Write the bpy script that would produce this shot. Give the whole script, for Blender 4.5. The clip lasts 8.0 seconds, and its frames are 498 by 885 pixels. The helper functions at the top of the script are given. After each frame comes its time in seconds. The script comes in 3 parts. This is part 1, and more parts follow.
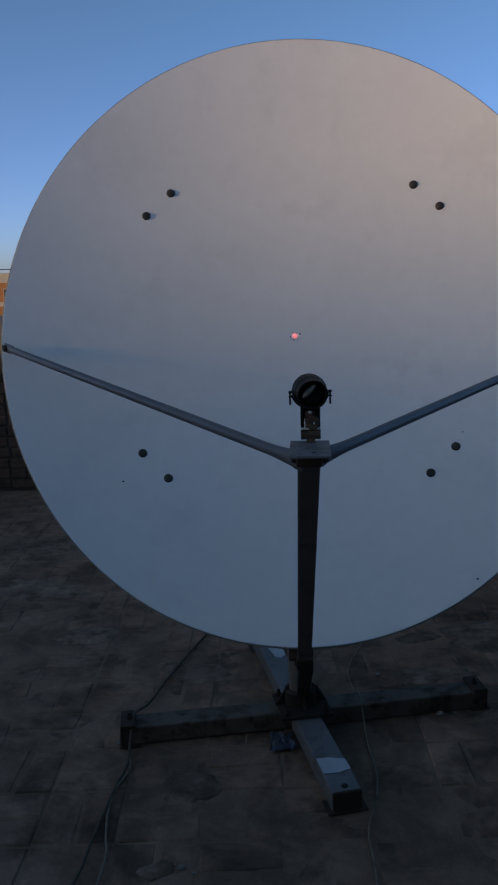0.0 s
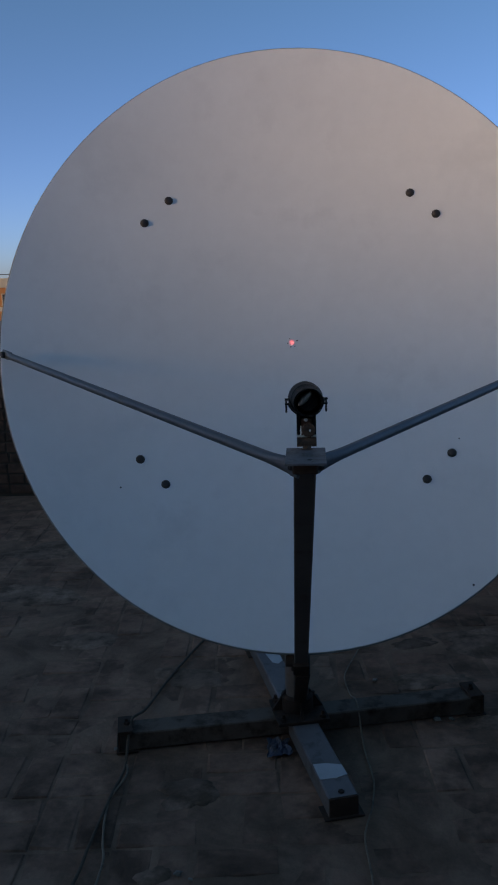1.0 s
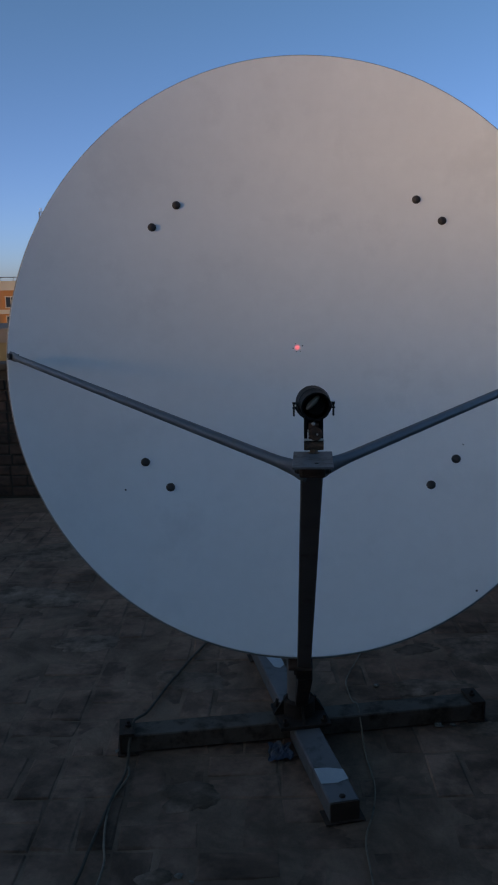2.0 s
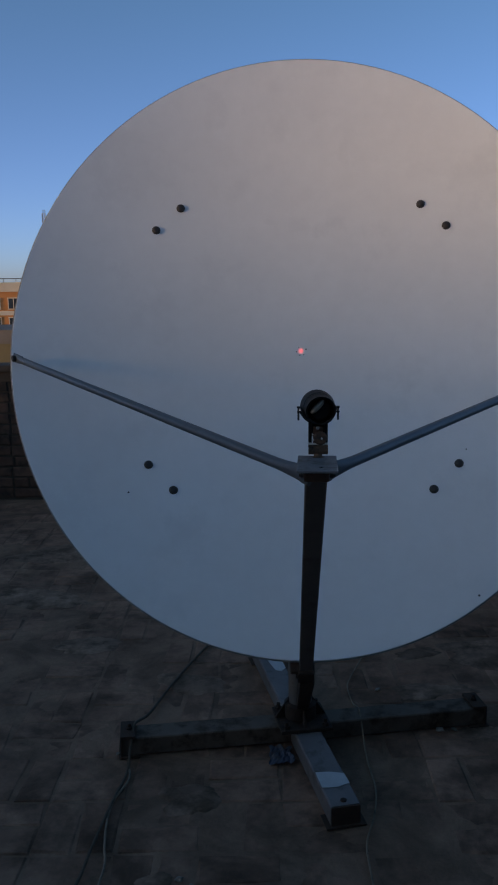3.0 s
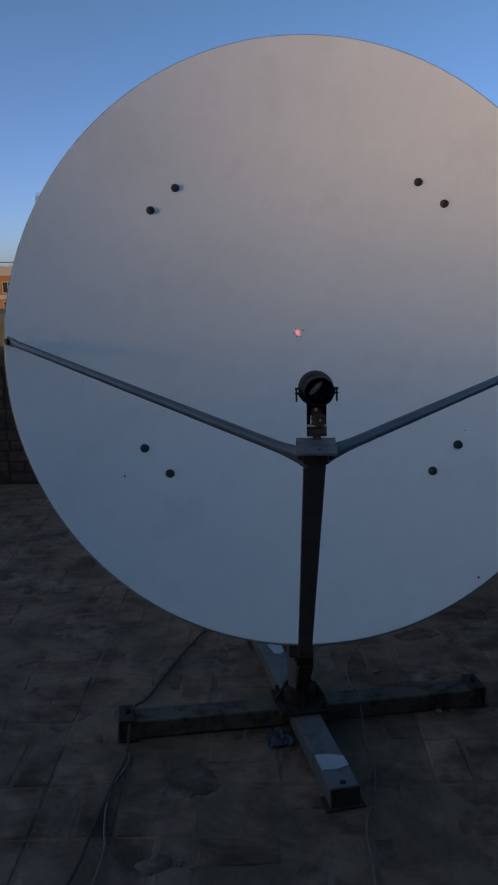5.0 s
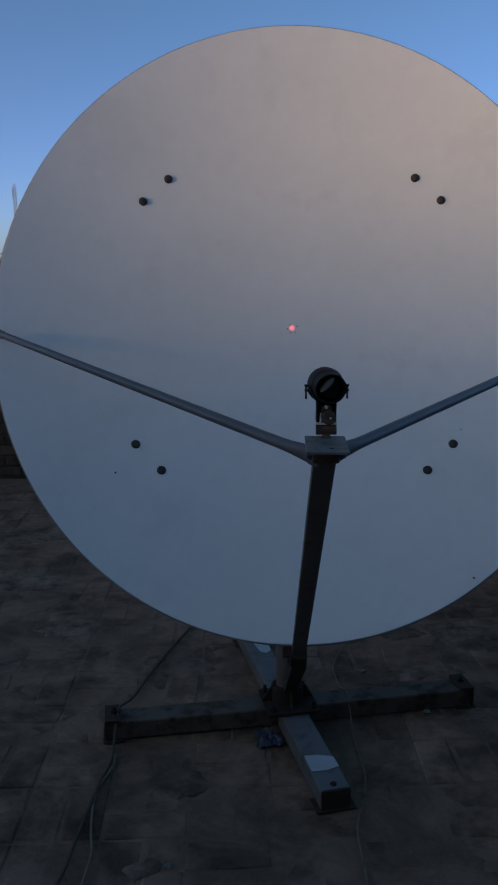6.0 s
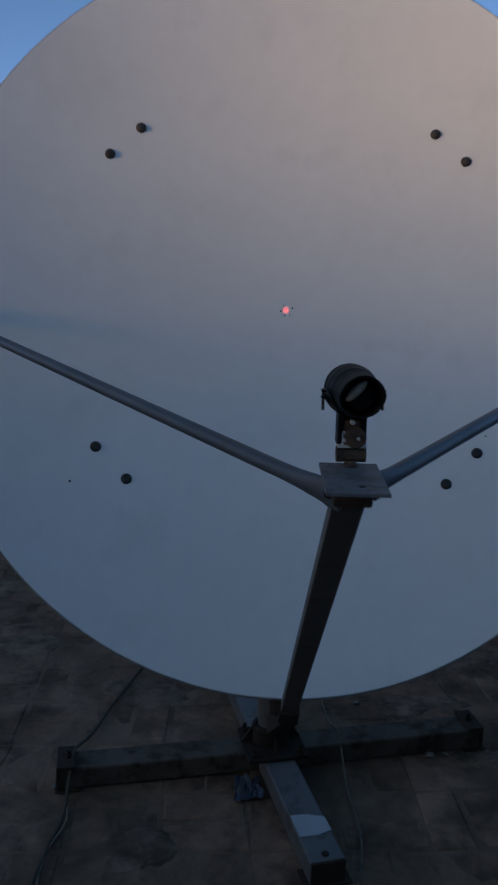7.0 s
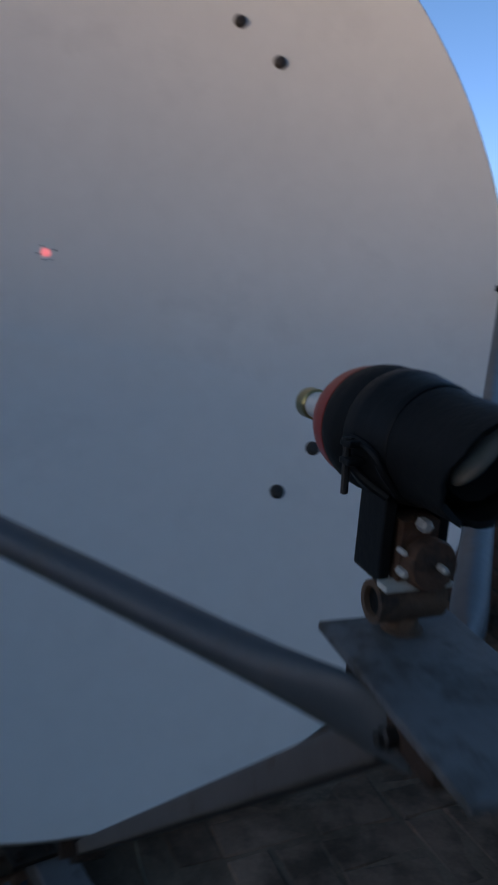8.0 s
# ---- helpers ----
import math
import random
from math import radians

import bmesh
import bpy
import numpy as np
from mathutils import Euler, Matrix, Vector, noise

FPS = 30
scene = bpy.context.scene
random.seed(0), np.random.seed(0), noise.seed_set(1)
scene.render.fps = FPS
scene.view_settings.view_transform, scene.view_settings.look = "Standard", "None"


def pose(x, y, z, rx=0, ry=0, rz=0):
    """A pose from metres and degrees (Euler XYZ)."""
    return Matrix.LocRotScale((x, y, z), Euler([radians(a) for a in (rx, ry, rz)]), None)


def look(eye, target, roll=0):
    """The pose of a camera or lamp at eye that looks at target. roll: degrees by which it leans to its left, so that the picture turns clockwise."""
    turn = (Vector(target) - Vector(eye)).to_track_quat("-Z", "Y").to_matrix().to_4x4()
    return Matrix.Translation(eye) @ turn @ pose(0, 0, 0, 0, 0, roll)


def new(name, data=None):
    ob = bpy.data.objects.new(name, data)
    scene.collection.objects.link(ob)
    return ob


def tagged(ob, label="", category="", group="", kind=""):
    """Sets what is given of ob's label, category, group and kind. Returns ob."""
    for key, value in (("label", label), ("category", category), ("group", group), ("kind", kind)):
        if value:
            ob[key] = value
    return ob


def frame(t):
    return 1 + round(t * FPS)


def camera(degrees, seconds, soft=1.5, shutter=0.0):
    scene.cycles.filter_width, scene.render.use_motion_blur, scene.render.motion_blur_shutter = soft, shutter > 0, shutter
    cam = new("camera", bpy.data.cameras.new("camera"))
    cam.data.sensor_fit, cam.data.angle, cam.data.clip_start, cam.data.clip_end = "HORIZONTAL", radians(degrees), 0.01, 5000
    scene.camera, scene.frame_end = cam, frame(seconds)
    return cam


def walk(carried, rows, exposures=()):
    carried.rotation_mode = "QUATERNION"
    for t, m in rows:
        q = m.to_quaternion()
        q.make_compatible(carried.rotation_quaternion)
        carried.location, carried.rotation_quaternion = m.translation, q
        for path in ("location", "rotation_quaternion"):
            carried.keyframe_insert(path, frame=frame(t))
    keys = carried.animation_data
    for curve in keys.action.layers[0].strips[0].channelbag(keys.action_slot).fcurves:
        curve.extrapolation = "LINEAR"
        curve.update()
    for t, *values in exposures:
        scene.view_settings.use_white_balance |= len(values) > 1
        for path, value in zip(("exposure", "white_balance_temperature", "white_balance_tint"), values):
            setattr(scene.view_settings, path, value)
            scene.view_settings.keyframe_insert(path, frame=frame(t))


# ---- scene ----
cam = camera(33.4, 8.0, soft=2.0, shutter=0.5)

PATH = [
    (0, (-0.038, -2.507, 1.527), (-0.124, -0.549, 1.13), -1.8),
    (0.5, (-0.038, -2.51, 1.529), (-0.122, -0.55, 1.138), -1.8),
    (1, (-0.035, -2.516, 1.532), (-0.116, -0.555, 1.147), -1.7),
    (1.5, (-0.039, -2.524, 1.531), (-0.122, -0.562, 1.152), -1.4),
    (3, (-0.049, -2.527, 1.533), (-0.137, -0.562, 1.166), -0.8),
    (3.5, (-0.039, -2.518, 1.537), (-0.135, -0.557, 1.151), -0.8),
    (4, (-0.042, -2.506, 1.529), (-0.127, -0.548, 1.13), -1.2),
    (4.5, (-0.044, -2.507, 1.528), (-0.127, -0.55, 1.123), -1.2),
    (6, (-0.101, -2.469, 1.523), (-0.124, -0.513, 1.106), -0.2),
    (6.5, (-0.131, -2.339, 1.495), (-0.073, -0.388, 1.061), 1.0),
    (7, (-0.118, -2.067, 1.485), (-0.089, -0.119, 1.033), 1.2),
    (7.2, (-0.14, -1.947, 1.465), (-0.068, -0.004, 0.997), 1.6),
    (7.4, (-0.171, -1.803, 1.459), (0.092, 0.12, 0.979), 2.6),
    (7.5, (-0.19, -1.748, 1.466), (0.172, 0.158, 0.977), 3.4),
    (7.6, (-0.2, -1.697, 1.467), (0.238, 0.189, 0.967), 3.9),
    (7.8, (-0.198, -1.591, 1.451), (0.36, 0.261, 0.939), 4.7),
    (8, (-0.174, -1.481, 1.424), (0.512, 0.323, 0.9), 4.1),
]
walk(cam, [(t, look(eye, target, roll)) for t, eye, target, roll in PATH], [(0, 0.89, 12300, 9.5), (8, 0.89, 12300, 9.5)])

# ---------------------------------------------------------------- light
SUN_AZ, SUN_EL = 240.0, 6.7        # compass of the evening glow, behind the camera
world = bpy.data.worlds.new("dusk")
scene.world = world
world.use_nodes = True
wn = world.node_tree
sky = wn.nodes.new("ShaderNodeTexSky")
sky.sky_type = "NISHITA"
sky.sun_disc = False
sky.sun_elevation = radians(SUN_EL)
sky.sun_rotation = radians(SUN_AZ)
sky.air_density, sky.dust_density, sky.ozone_density = 0.5, 0.8, 5.0
wn.nodes["Background"].inputs["Strength"].default_value = 0.194
# violet dusk haze along the horizon
up = wn.nodes.new("ShaderNodeSeparateXYZ")
wn.links.new(wn.nodes.new("ShaderNodeTexCoord").outputs["Generated"], up.inputs["Vector"])
haze = wn.nodes.new("ShaderNodeMapRange")
haze.interpolation_type = "SMOOTHSTEP"
haze.inputs["From Min"].default_value, haze.inputs["From Max"].default_value = -0.02, 0.50
wn.links.new(up.outputs["Z"], haze.inputs["Value"])
hue = wn.nodes.new("ShaderNodeMix")
hue.data_type = "RGBA"
hue.inputs["A"].default_value, hue.inputs["B"].default_value = (1.16, 0.84, 0.97, 1), (0.985, 1.01, 0.875, 1)
wn.links.new(haze.outputs["Result"], hue.inputs["Factor"])
tint = wn.nodes.new("ShaderNodeMix")
tint.data_type, tint.blend_type = "RGBA", "MULTIPLY"
tint.inputs["Factor"].default_value = 1.0
wn.links.new(sky.outputs["Color"], tint.inputs["A"])
wn.links.new(hue.outputs["Result"], tint.inputs["B"])
wn.links.new(tint.outputs["Result"], wn.nodes["Background"].inputs["Color"])

sun_data = bpy.data.lights.new("afterglow", "SUN")
sun_data.energy, sun_data.angle, sun_data.color = 0.52, radians(6.5), (1.0, 0.76, 0.42)
sun = new("afterglow", sun_data)
az, el = radians(SUN_AZ), radians(SUN_EL)
sun_dir = Vector((math.sin(az) * math.cos(el), math.cos(az) * math.cos(el), math.sin(el)))
sun.matrix_world = look(sun_dir * 60, (0, 0, 0))


# ---------------------------------------------------------------- materials
def material(name, base, other, rough=0.6, metal=0.0, big=3.0, small=40.0, bump=0.15, spread=0.12, per_piece=0.0,
             island=False, stain=None, stain_amount=0.0, stain_scale=6.0, spec=0.5, bump_scale=None, patches=None):
    """Two tones mixed by coarse and fine noise, uneven gloss, fine relief, optional stains and variation from piece to piece."""
    m = bpy.data.materials.new(name)
    m.use_nodes = True
    nt = m.node_tree
    n, l = nt.nodes, nt.links
    b = n["Principled BSDF"]
    tc = n.new("ShaderNodeNewGeometry")

    def noise_node(scale, detail=5.0, rough_=0.6):
        t = n.new("ShaderNodeTexNoise")
        t.inputs["Scale"].default_value, t.inputs["Detail"].default_value = scale, detail
        t.inputs["Roughness"].default_value = rough_
        l.new(tc.outputs["Position"], t.inputs["Vector"])
        return t

    coarse, fine = noise_node(big), noise_node(small)
    add = n.new("ShaderNodeMath")
    add.operation = "MULTIPLY_ADD"
    l.new(fine.outputs["Fac"], add.inputs[0])
    add.inputs[1].default_value = 0.45
    l.new(coarse.outputs["Fac"], add.inputs[2])
    ramp = n.new("ShaderNodeMapRange")
    ramp.inputs["From Min"].default_value, ramp.inputs["From Max"].default_value = 0.45, 1.0
    l.new(add.outputs[0], ramp.inputs["Value"])
    mix = n.new("ShaderNodeMix")
    mix.data_type = "RGBA"
    mix.inputs["A"].default_value, mix.inputs["B"].default_value = (*base, 1), (*other, 1)
    l.new(ramp.outputs["Result"], mix.inputs["Factor"])
    colour = mix.outputs["Result"]
    if stain:
        st = noise_node(stain_scale, 6.0, 0.65)
        sr = n.new("ShaderNodeMapRange")
        sr.inputs["From Min"].default_value = 0.62 - 0.25 * stain_amount
        sr.inputs["From Max"].default_value = 0.75 - 0.2 * stain_amount
        l.new(st.outputs["Fac"], sr.inputs["Value"])
        sm = n.new("ShaderNodeMix")
        sm.data_type = "RGBA"
        sm.inputs["B"].default_value = (*stain, 1)
        l.new(sr.outputs["Result"], sm.inputs["Factor"])
        l.new(colour, sm.inputs["A"])
        colour = sm.outputs["Result"]
    if per_piece:
        if island:
            rnd = n.new("ShaderNodeNewGeometry").outputs["Random Per Island"]
        else:
            rnd = n.new("ShaderNodeObjectInfo").outputs["Random"]
        rr = n.new("ShaderNodeMapRange")
        rr.inputs["To Min"].default_value, rr.inputs["To Max"].default_value = 1 - per_piece, 1 + per_piece
        l.new(rnd, rr.inputs["Value"])
        hs = n.new("ShaderNodeHueSaturation")
        l.new(rr.outputs["Result"], hs.inputs["Value"])
        l.new(colour, hs.inputs["Color"])
        colour = hs.outputs["Color"]
    if patches:
        # broad blotches of damp and dust that run on over joints
        low, high, scale = patches
        pn = noise_node(scale, 7.0, 0.68)
        pn.inputs["Distortion"].default_value = 0.6
        pr = n.new("ShaderNodeMapRange")
        pr.inputs["From Min"].default_value, pr.inputs["From Max"].default_value = 0.38, 0.64
        pr.inputs["To Min"].default_value, pr.inputs["To Max"].default_value = low, high
        l.new(pn.outputs["Fac"], pr.inputs["Value"])
        ph = n.new("ShaderNodeHueSaturation")
        l.new(pr.outputs["Result"], ph.inputs["Value"])
        l.new(colour, ph.inputs["Color"])
        colour = ph.outputs["Color"]
    l.new(colour, b.inputs["Base Color"])
    rg = n.new("ShaderNodeMapRange")
    rg.inputs["To Min"].default_value = max(0.02, rough - spread)
    rg.inputs["To Max"].default_value = min(1.0, rough + spread)
    l.new(fine.outputs["Fac"], rg.inputs["Value"])
    l.new(rg.outputs["Result"], b.inputs["Roughness"])
    b.inputs["Metallic"].default_value = metal
    b.inputs["Specular IOR Level"].default_value = spec
    if bump:
        relief = fine if bump_scale is None else noise_node(bump_scale, 6.0, 0.7)
        bp = n.new("ShaderNodeBump")
        bp.inputs["Strength"].default_value, bp.inputs["Distance"].default_value = bump, 0.004
        l.new(relief.outputs["Fac"], bp.inputs["Height"])
        l.new(bp.outputs["Normal"], b.inputs["Normal"])
    return m


DISH_WHITE = material("dish_paint", (0.71, 0.70, 0.68), (0.79, 0.78, 0.76), 0.48, 0, 2.0, 24, 0.03, 0.08,
                      stain=(0.70, 0.69, 0.672), stain_amount=0.3, stain_scale=4.5, spec=0.35)
# grey that stands for the shade along the rolled edge
RIM_GREY = material("rim_shaded", (0.20, 0.195, 0.19), (0.32, 0.31, 0.30), 0.65, 0, 9, 120, 0.1, spec=0.3)
BOLT_DARK = material("bolt_zinc_dark", (0.035, 0.03, 0.03), (0.07, 0.06, 0.055), 0.55, 0.6, 60, 300, 0.2)
STEEL_GREY = material("galvanised_tube", (0.052, 0.067, 0.080), (0.088, 0.107, 0.122), 0.5, 0.1, 12, 120, 0.08,
                      stain=(0.075, 0.078, 0.078), stain_amount=0.35, stain_scale=22)
PLATE_GREY = material("galvanised_plate", (0.105, 0.110, 0.115), (0.160, 0.164, 0.168), 0.68, 0.0, 25, 180, 0.25,
                      stain=(0.070, 0.062, 0.055), stain_amount=0.65, stain_scale=48)
ARM_DARK = material("arm_paint", (0.100, 0.086, 0.080), (0.145, 0.126, 0.118), 0.6, 0.0, 14, 150, 0.1,
                    stain=(0.09, 0.05, 0.03), stain_amount=0.15, stain_scale=20)
FRONT_BEAM_GREY = material("front_beam_paint", (0.118, 0.104, 0.104), (0.178, 0.160, 0.160), 0.55, 0.1, 9, 90, 0.2,
                           stain=(0.08, 0.07, 0.062), stain_amount=0.3, stain_scale=14)
BEAM_GREY = material("beam_paint", (0.112, 0.076, 0.058), (0.172, 0.126, 0.100), 0.7, 0.1, 9, 90, 0.2,
                     stain=(0.062, 0.034, 0.022), stain_amount=0.6, stain_scale=14, spec=0.25)
BARE_METAL = material("bare_metal", (0.40, 0.41, 0.42), (0.52, 0.53, 0.54), 0.45, 0.3, 18, 120, 0.1)
RUST = material("rust", (0.095, 0.050, 0.032), (0.175, 0.100, 0.066), 0.8, 0.1, 35, 220, 0.5,
                stain=(0.04, 0.025, 0.02), stain_amount=0.4, stain_scale=40)
# rust, with the shade round the mast foot darkened into its colour
SHADED_RUST = material("shaded_rust", (0.020, 0.011, 0.008), (0.046, 0.024, 0.016), 0.9, 0.0, 24, 160, 0.6,
                 stain=(0.07, 0.035, 0.022), stain_amount=0.35, stain_scale=30)
RUST_DARK = material("rust_dark", (0.042, 0.020, 0.013), (0.085, 0.043, 0.028), 0.85, 0.1, 20, 150, 0.4)
CHROME = material("bright_zinc", (0.62, 0.62, 0.60), (0.74, 0.73, 0.70), 0.25, 0.9, 90, 400, 0.05)
# pale tone for the highlight line on the collar
HIGHLIGHT_PALE = material("highlight_pale", (0.55, 0.53, 0.48), (0.68, 0.66, 0.60), 0.45, 0.15, 90, 400, 0.05)
NUT_ZINC = material("nut_zinc", (0.42, 0.39, 0.36), (0.62, 0.59, 0.55), 0.4, 0.2, 300, 900, 0.1)
RUST_RED = material("rust_red", (0.085, 0.036, 0.021), (0.150, 0.070, 0.042), 0.7, 0.1, 45, 260, 0.5,
                    stain=(0.035, 0.020, 0.015), stain_amount=0.4, stain_scale=60)
BLACK_PLASTIC = material("black_plastic", (0.007, 0.007, 0.0075), (0.013, 0.013, 0.0135), 0.5, 0, 30, 260, 0.08,
                         spec=0.16)
BLACK_SLEEVE = material("black_sleeve", (0.007, 0.007, 0.0075), (0.014, 0.014, 0.014), 0.62, 0, 30, 200, 0.12,
                        spec=0.14)
# pale tone that stands for light on the sleeve's inner wall
LIT_LINING = material("lit_lining", (0.25, 0.19, 0.150), (0.36, 0.28, 0.22), 0.6, 0, 40, 200, 0.1)
RED_PLASTIC = material("red_plastic", (0.36, 0.028, 0.018), (0.46, 0.04, 0.025), 0.42, 0, 30, 200, 0.06)
WHITE_PLASTIC = material("white_plastic", (0.66, 0.64, 0.61), (0.74, 0.72, 0.69), 0.4, 0, 40, 200, 0.04)
BRASS = material("dull_brass", (0.34, 0.27, 0.13), (0.44, 0.36, 0.18), 0.35, 0.85, 60, 300, 0.08)
LENS = material("dark_lens", (0.02, 0.01, 0.01), (0.03, 0.015, 0.015), 0.12, 0, 60, 300, 0.0)
BLUE_PLASTIC = material("dirty_blue_plastic", (0.030, 0.045, 0.075), (0.055, 0.075, 0.115), 0.5, 0, 20, 120, 0.2,
                        stain=(0.10, 0.08, 0.07), stain_amount=0.5, stain_scale=25)
CABLE_DUSTY = material("cable_dusty", (0.080, 0.058, 0.044), (0.14, 0.102, 0.078), 0.85, 0, 40, 200, 0.05, spec=0.2)
CABLE_PALE = material("cable_pale", (0.19, 0.135, 0.098), (0.28, 0.205, 0.15), 0.6, 0, 30, 200, 0.05,
                      stain=(0.10, 0.075, 0.06), stain_amount=0.35, stain_scale=18, spec=0.25)
BRICK_FLOOR = material("floor_brick", (0.258, 0.128, 0.088), (0.385, 0.206, 0.146), 0.92, 0, 2.6, 55, 0.9, 0.06, per_piece=0.15,
                       stain=(0.165, 0.088, 0.062), stain_amount=0.7, stain_scale=5.5, spec=0.2, bump_scale=35, patches=(0.66, 1.25, 3.4))
BRICK_FLOOR_FAR = material("floor_brick_far", (0.258, 0.128, 0.088), (0.385, 0.206, 0.146), 0.92, 0, 2.6, 55, 0.9, 0.06, per_piece=0.15,
                           island=True, stain=(0.165, 0.088, 0.062), stain_amount=0.7, stain_scale=5.5, spec=0.2, bump_scale=35, patches=(0.66, 1.25, 3.4))
MORTAR = material("mortar", (0.212, 0.113, 0.078), (0.328, 0.186, 0.130), 0.95, 0, 6, 90, 0.9, 0.05, spec=0.2, patches=(0.62, 1.22, 3.4))
CEMENT = material("old_cement", (0.275, 0.155, 0.112), (0.40, 0.245, 0.184), 0.95, 0, 8, 70, 0.9, 0.05,
                  stain=(0.165, 0.098, 0.068), stain_amount=0.7, stain_scale=9, spec=0.15, bump_scale=30, patches=(0.55, 1.15, 4.5))
GREY_RENDER = material("grey_render", (0.125, 0.10, 0.085), (0.17, 0.14, 0.12), 0.9, 0, 0.6, 8, 0.2,
                       stain=(0.12, 0.10, 0.09), stain_amount=0.4, stain_scale=0.5)
# steel made paler and bluer, with distance haze in its colour
HAZED_STEEL = material("hazed_steel", (0.34, 0.37, 0.42), (0.42, 0.45, 0.50), 0.6, 0, 0.5, 5, 0.0)
FRAGMENT = material("fragment", (0.17, 0.145, 0.125), (0.27, 0.24, 0.21), 0.92, 0, 30, 160, 0.7)
BRICK_WALL = material("wall_brick", (0.082, 0.043, 0.031), (0.130, 0.074, 0.055), 0.9, 0, 9, 80, 0.6, 0.06, per_piece=0.16,
                      stain=(0.035, 0.027, 0.022), stain_amount=0.6, stain_scale=5, spec=0.25, bump_scale=40)
BRICK_WALL_FAR = material("wall_brick_far", (0.082, 0.043, 0.031), (0.130, 0.074, 0.055), 0.9, 0, 9, 80, 0.6, 0.06, per_piece=0.16,
                          island=True, stain=(0.035, 0.027, 0.022), stain_amount=0.6, stain_scale=5, spec=0.25, bump_scale=40)
WALL_MORTAR = material("wall_mortar", (0.05, 0.038, 0.030), (0.085, 0.066, 0.052), 0.95, 0, 8, 90, 0.8, 0.05, spec=0.2)
COPING = material("coping", (0.060, 0.048, 0.040), (0.10, 0.082, 0.068), 0.95, 0, 6, 60, 0.8, 0.05,
                  stain=(0.04, 0.03, 0.025), stain_amount=0.5, stain_scale=5, spec=0.2)
PLASTER = material("plaster", (0.30, 0.27, 0.23), (0.38, 0.35, 0.30), 0.9, 0, 1.2, 20, 0.3,
                   stain=(0.20, 0.17, 0.14), stain_amount=0.3, stain_scale=0.9)
OCHRE_PLASTER = material("ochre_plaster", (0.13, 0.095, 0.045), (0.18, 0.135, 0.07), 0.9, 0, 0.4, 6, 0.3,
                         stain=(0.15, 0.13, 0.09), stain_amount=0.35, stain_scale=0.3)
ORANGE_WALL = material("orange_facade", (0.60, 0.20, 0.06), (0.68, 0.26, 0.09), 0.85, 0, 0.3, 5, 0.1,
                       stain=(0.45, 0.22, 0.10), stain_amount=0.15, stain_scale=0.25)
CREAM_BAND = material("cream_band", (0.66, 0.50, 0.34), (0.74, 0.58, 0.42), 0.85, 0, 0.4, 6, 0.1)
WINDOW_DARK = material("far_window_glass", (0.03, 0.035, 0.04), (0.05, 0.055, 0.06), 0.15, 0, 1, 8, 0.0)
EARTH = material("dry_earth", (0.10, 0.085, 0.05), (0.16, 0.14, 0.08), 0.95, 0, 0.02, 0.3, 0.2,
                 stain=(0.05, 0.07, 0.03), stain_amount=0.6, stain_scale=0.03)


# ---------------------------------------------------------------- mesh helpers
def to_object(name, bm, mat, parent=None, label="", smooth=False, bevel=0.0):
    if bevel:
        bmesh.ops.bevel(bm, geom=[e for e in bm.edges if e.is_manifold and e.calc_face_angle(0) > 0.6], offset=bevel, segments=2,
                        affect="EDGES", profile=0.6)
    me = bpy.data.meshes.new(name)
    bmesh.ops.recalc_face_normals(bm, faces=bm.faces)
    bm.to_mesh(me)
    bm.free()
    me.materials.append(mat)
    if smooth:
        for p in me.polygons:
            p.use_smooth = True
        me.set_sharp_from_angle(angle=radians(35))
    ob = new(name, me)
    ob.parent = parent
    if label:
        ob["label"] = label
    return ob


def part(name, bm, mat, parent, label="", smooth=False, bevel=0.0):
    return to_object(name, bm, mat, parent, label, smooth, bevel)


def thing(name, label, category, at=(0, 0, 0), group="", kind=""):
    ob = new(name)
    ob.location = at
    ob.empty_display_size = 0.1
    return tagged(ob, label, category, group, kind)


def frame_from(p0, p1, up=(0, 0, 1)):
    """A turn whose z runs from p0 to p1."""
    z = (Vector(p1) - Vector(p0)).normalized()
    x = Vector(up).cross(z)
    x = x.normalized() if x.length > 1e-5 else Vector((1, 0, 0))
    y = z.cross(x)
    m = Matrix((x, y, z)).transposed().to_4x4()
    m.translation = Vector(p0)
    return m


def add_box(bm, sx, sy, sz, m=Matrix()):
    r = bmesh.ops.create_cube(bm, size=1.0)
    bmesh.ops.transform(bm, matrix=m @ Matrix.Diagonal((sx, sy, sz, 1)), verts=r["verts"])
    return r["verts"]


def add_lathe(bm, profile, m=Matrix(), segments=32, cap=True):
    """Rings of (radius, height) turned about z."""
    rings = []
    for r, h in profile:
        rings.append([bm.verts.new(m @ Vector((r * math.cos(2 * math.pi * i / segments), r * math.sin(2 * math.pi * i / segments), h)))
                      for i in range(segments)])
    for a, b in zip(rings, rings[1:]):
        for i in range(segments):
            j = (i + 1) % segments
            bm.faces.new((a[i], a[j], b[j], b[i]))
    if cap:
        bm.faces.new(rings[0][::-1])
        bm.faces.new(rings[-1])
    return rings


def add_rod(bm, p0, p1, r, segments=20):
    length = (Vector(p1) - Vector(p0)).length
    add_lathe(bm, [(r, 0), (r, length)], frame_from(p0, p1), segments)


def add_bar(bm, p0, p1, w, h, up=(0, 0, 1)):
    """A square bar from p0 to p1, w across and h deep."""
    m = frame_from(p0, p1, up)
    length = (Vector(p1) - Vector(p0)).length
    add_box(bm, w, h, length, m @ Matrix.Translation((0, 0, length / 2)))


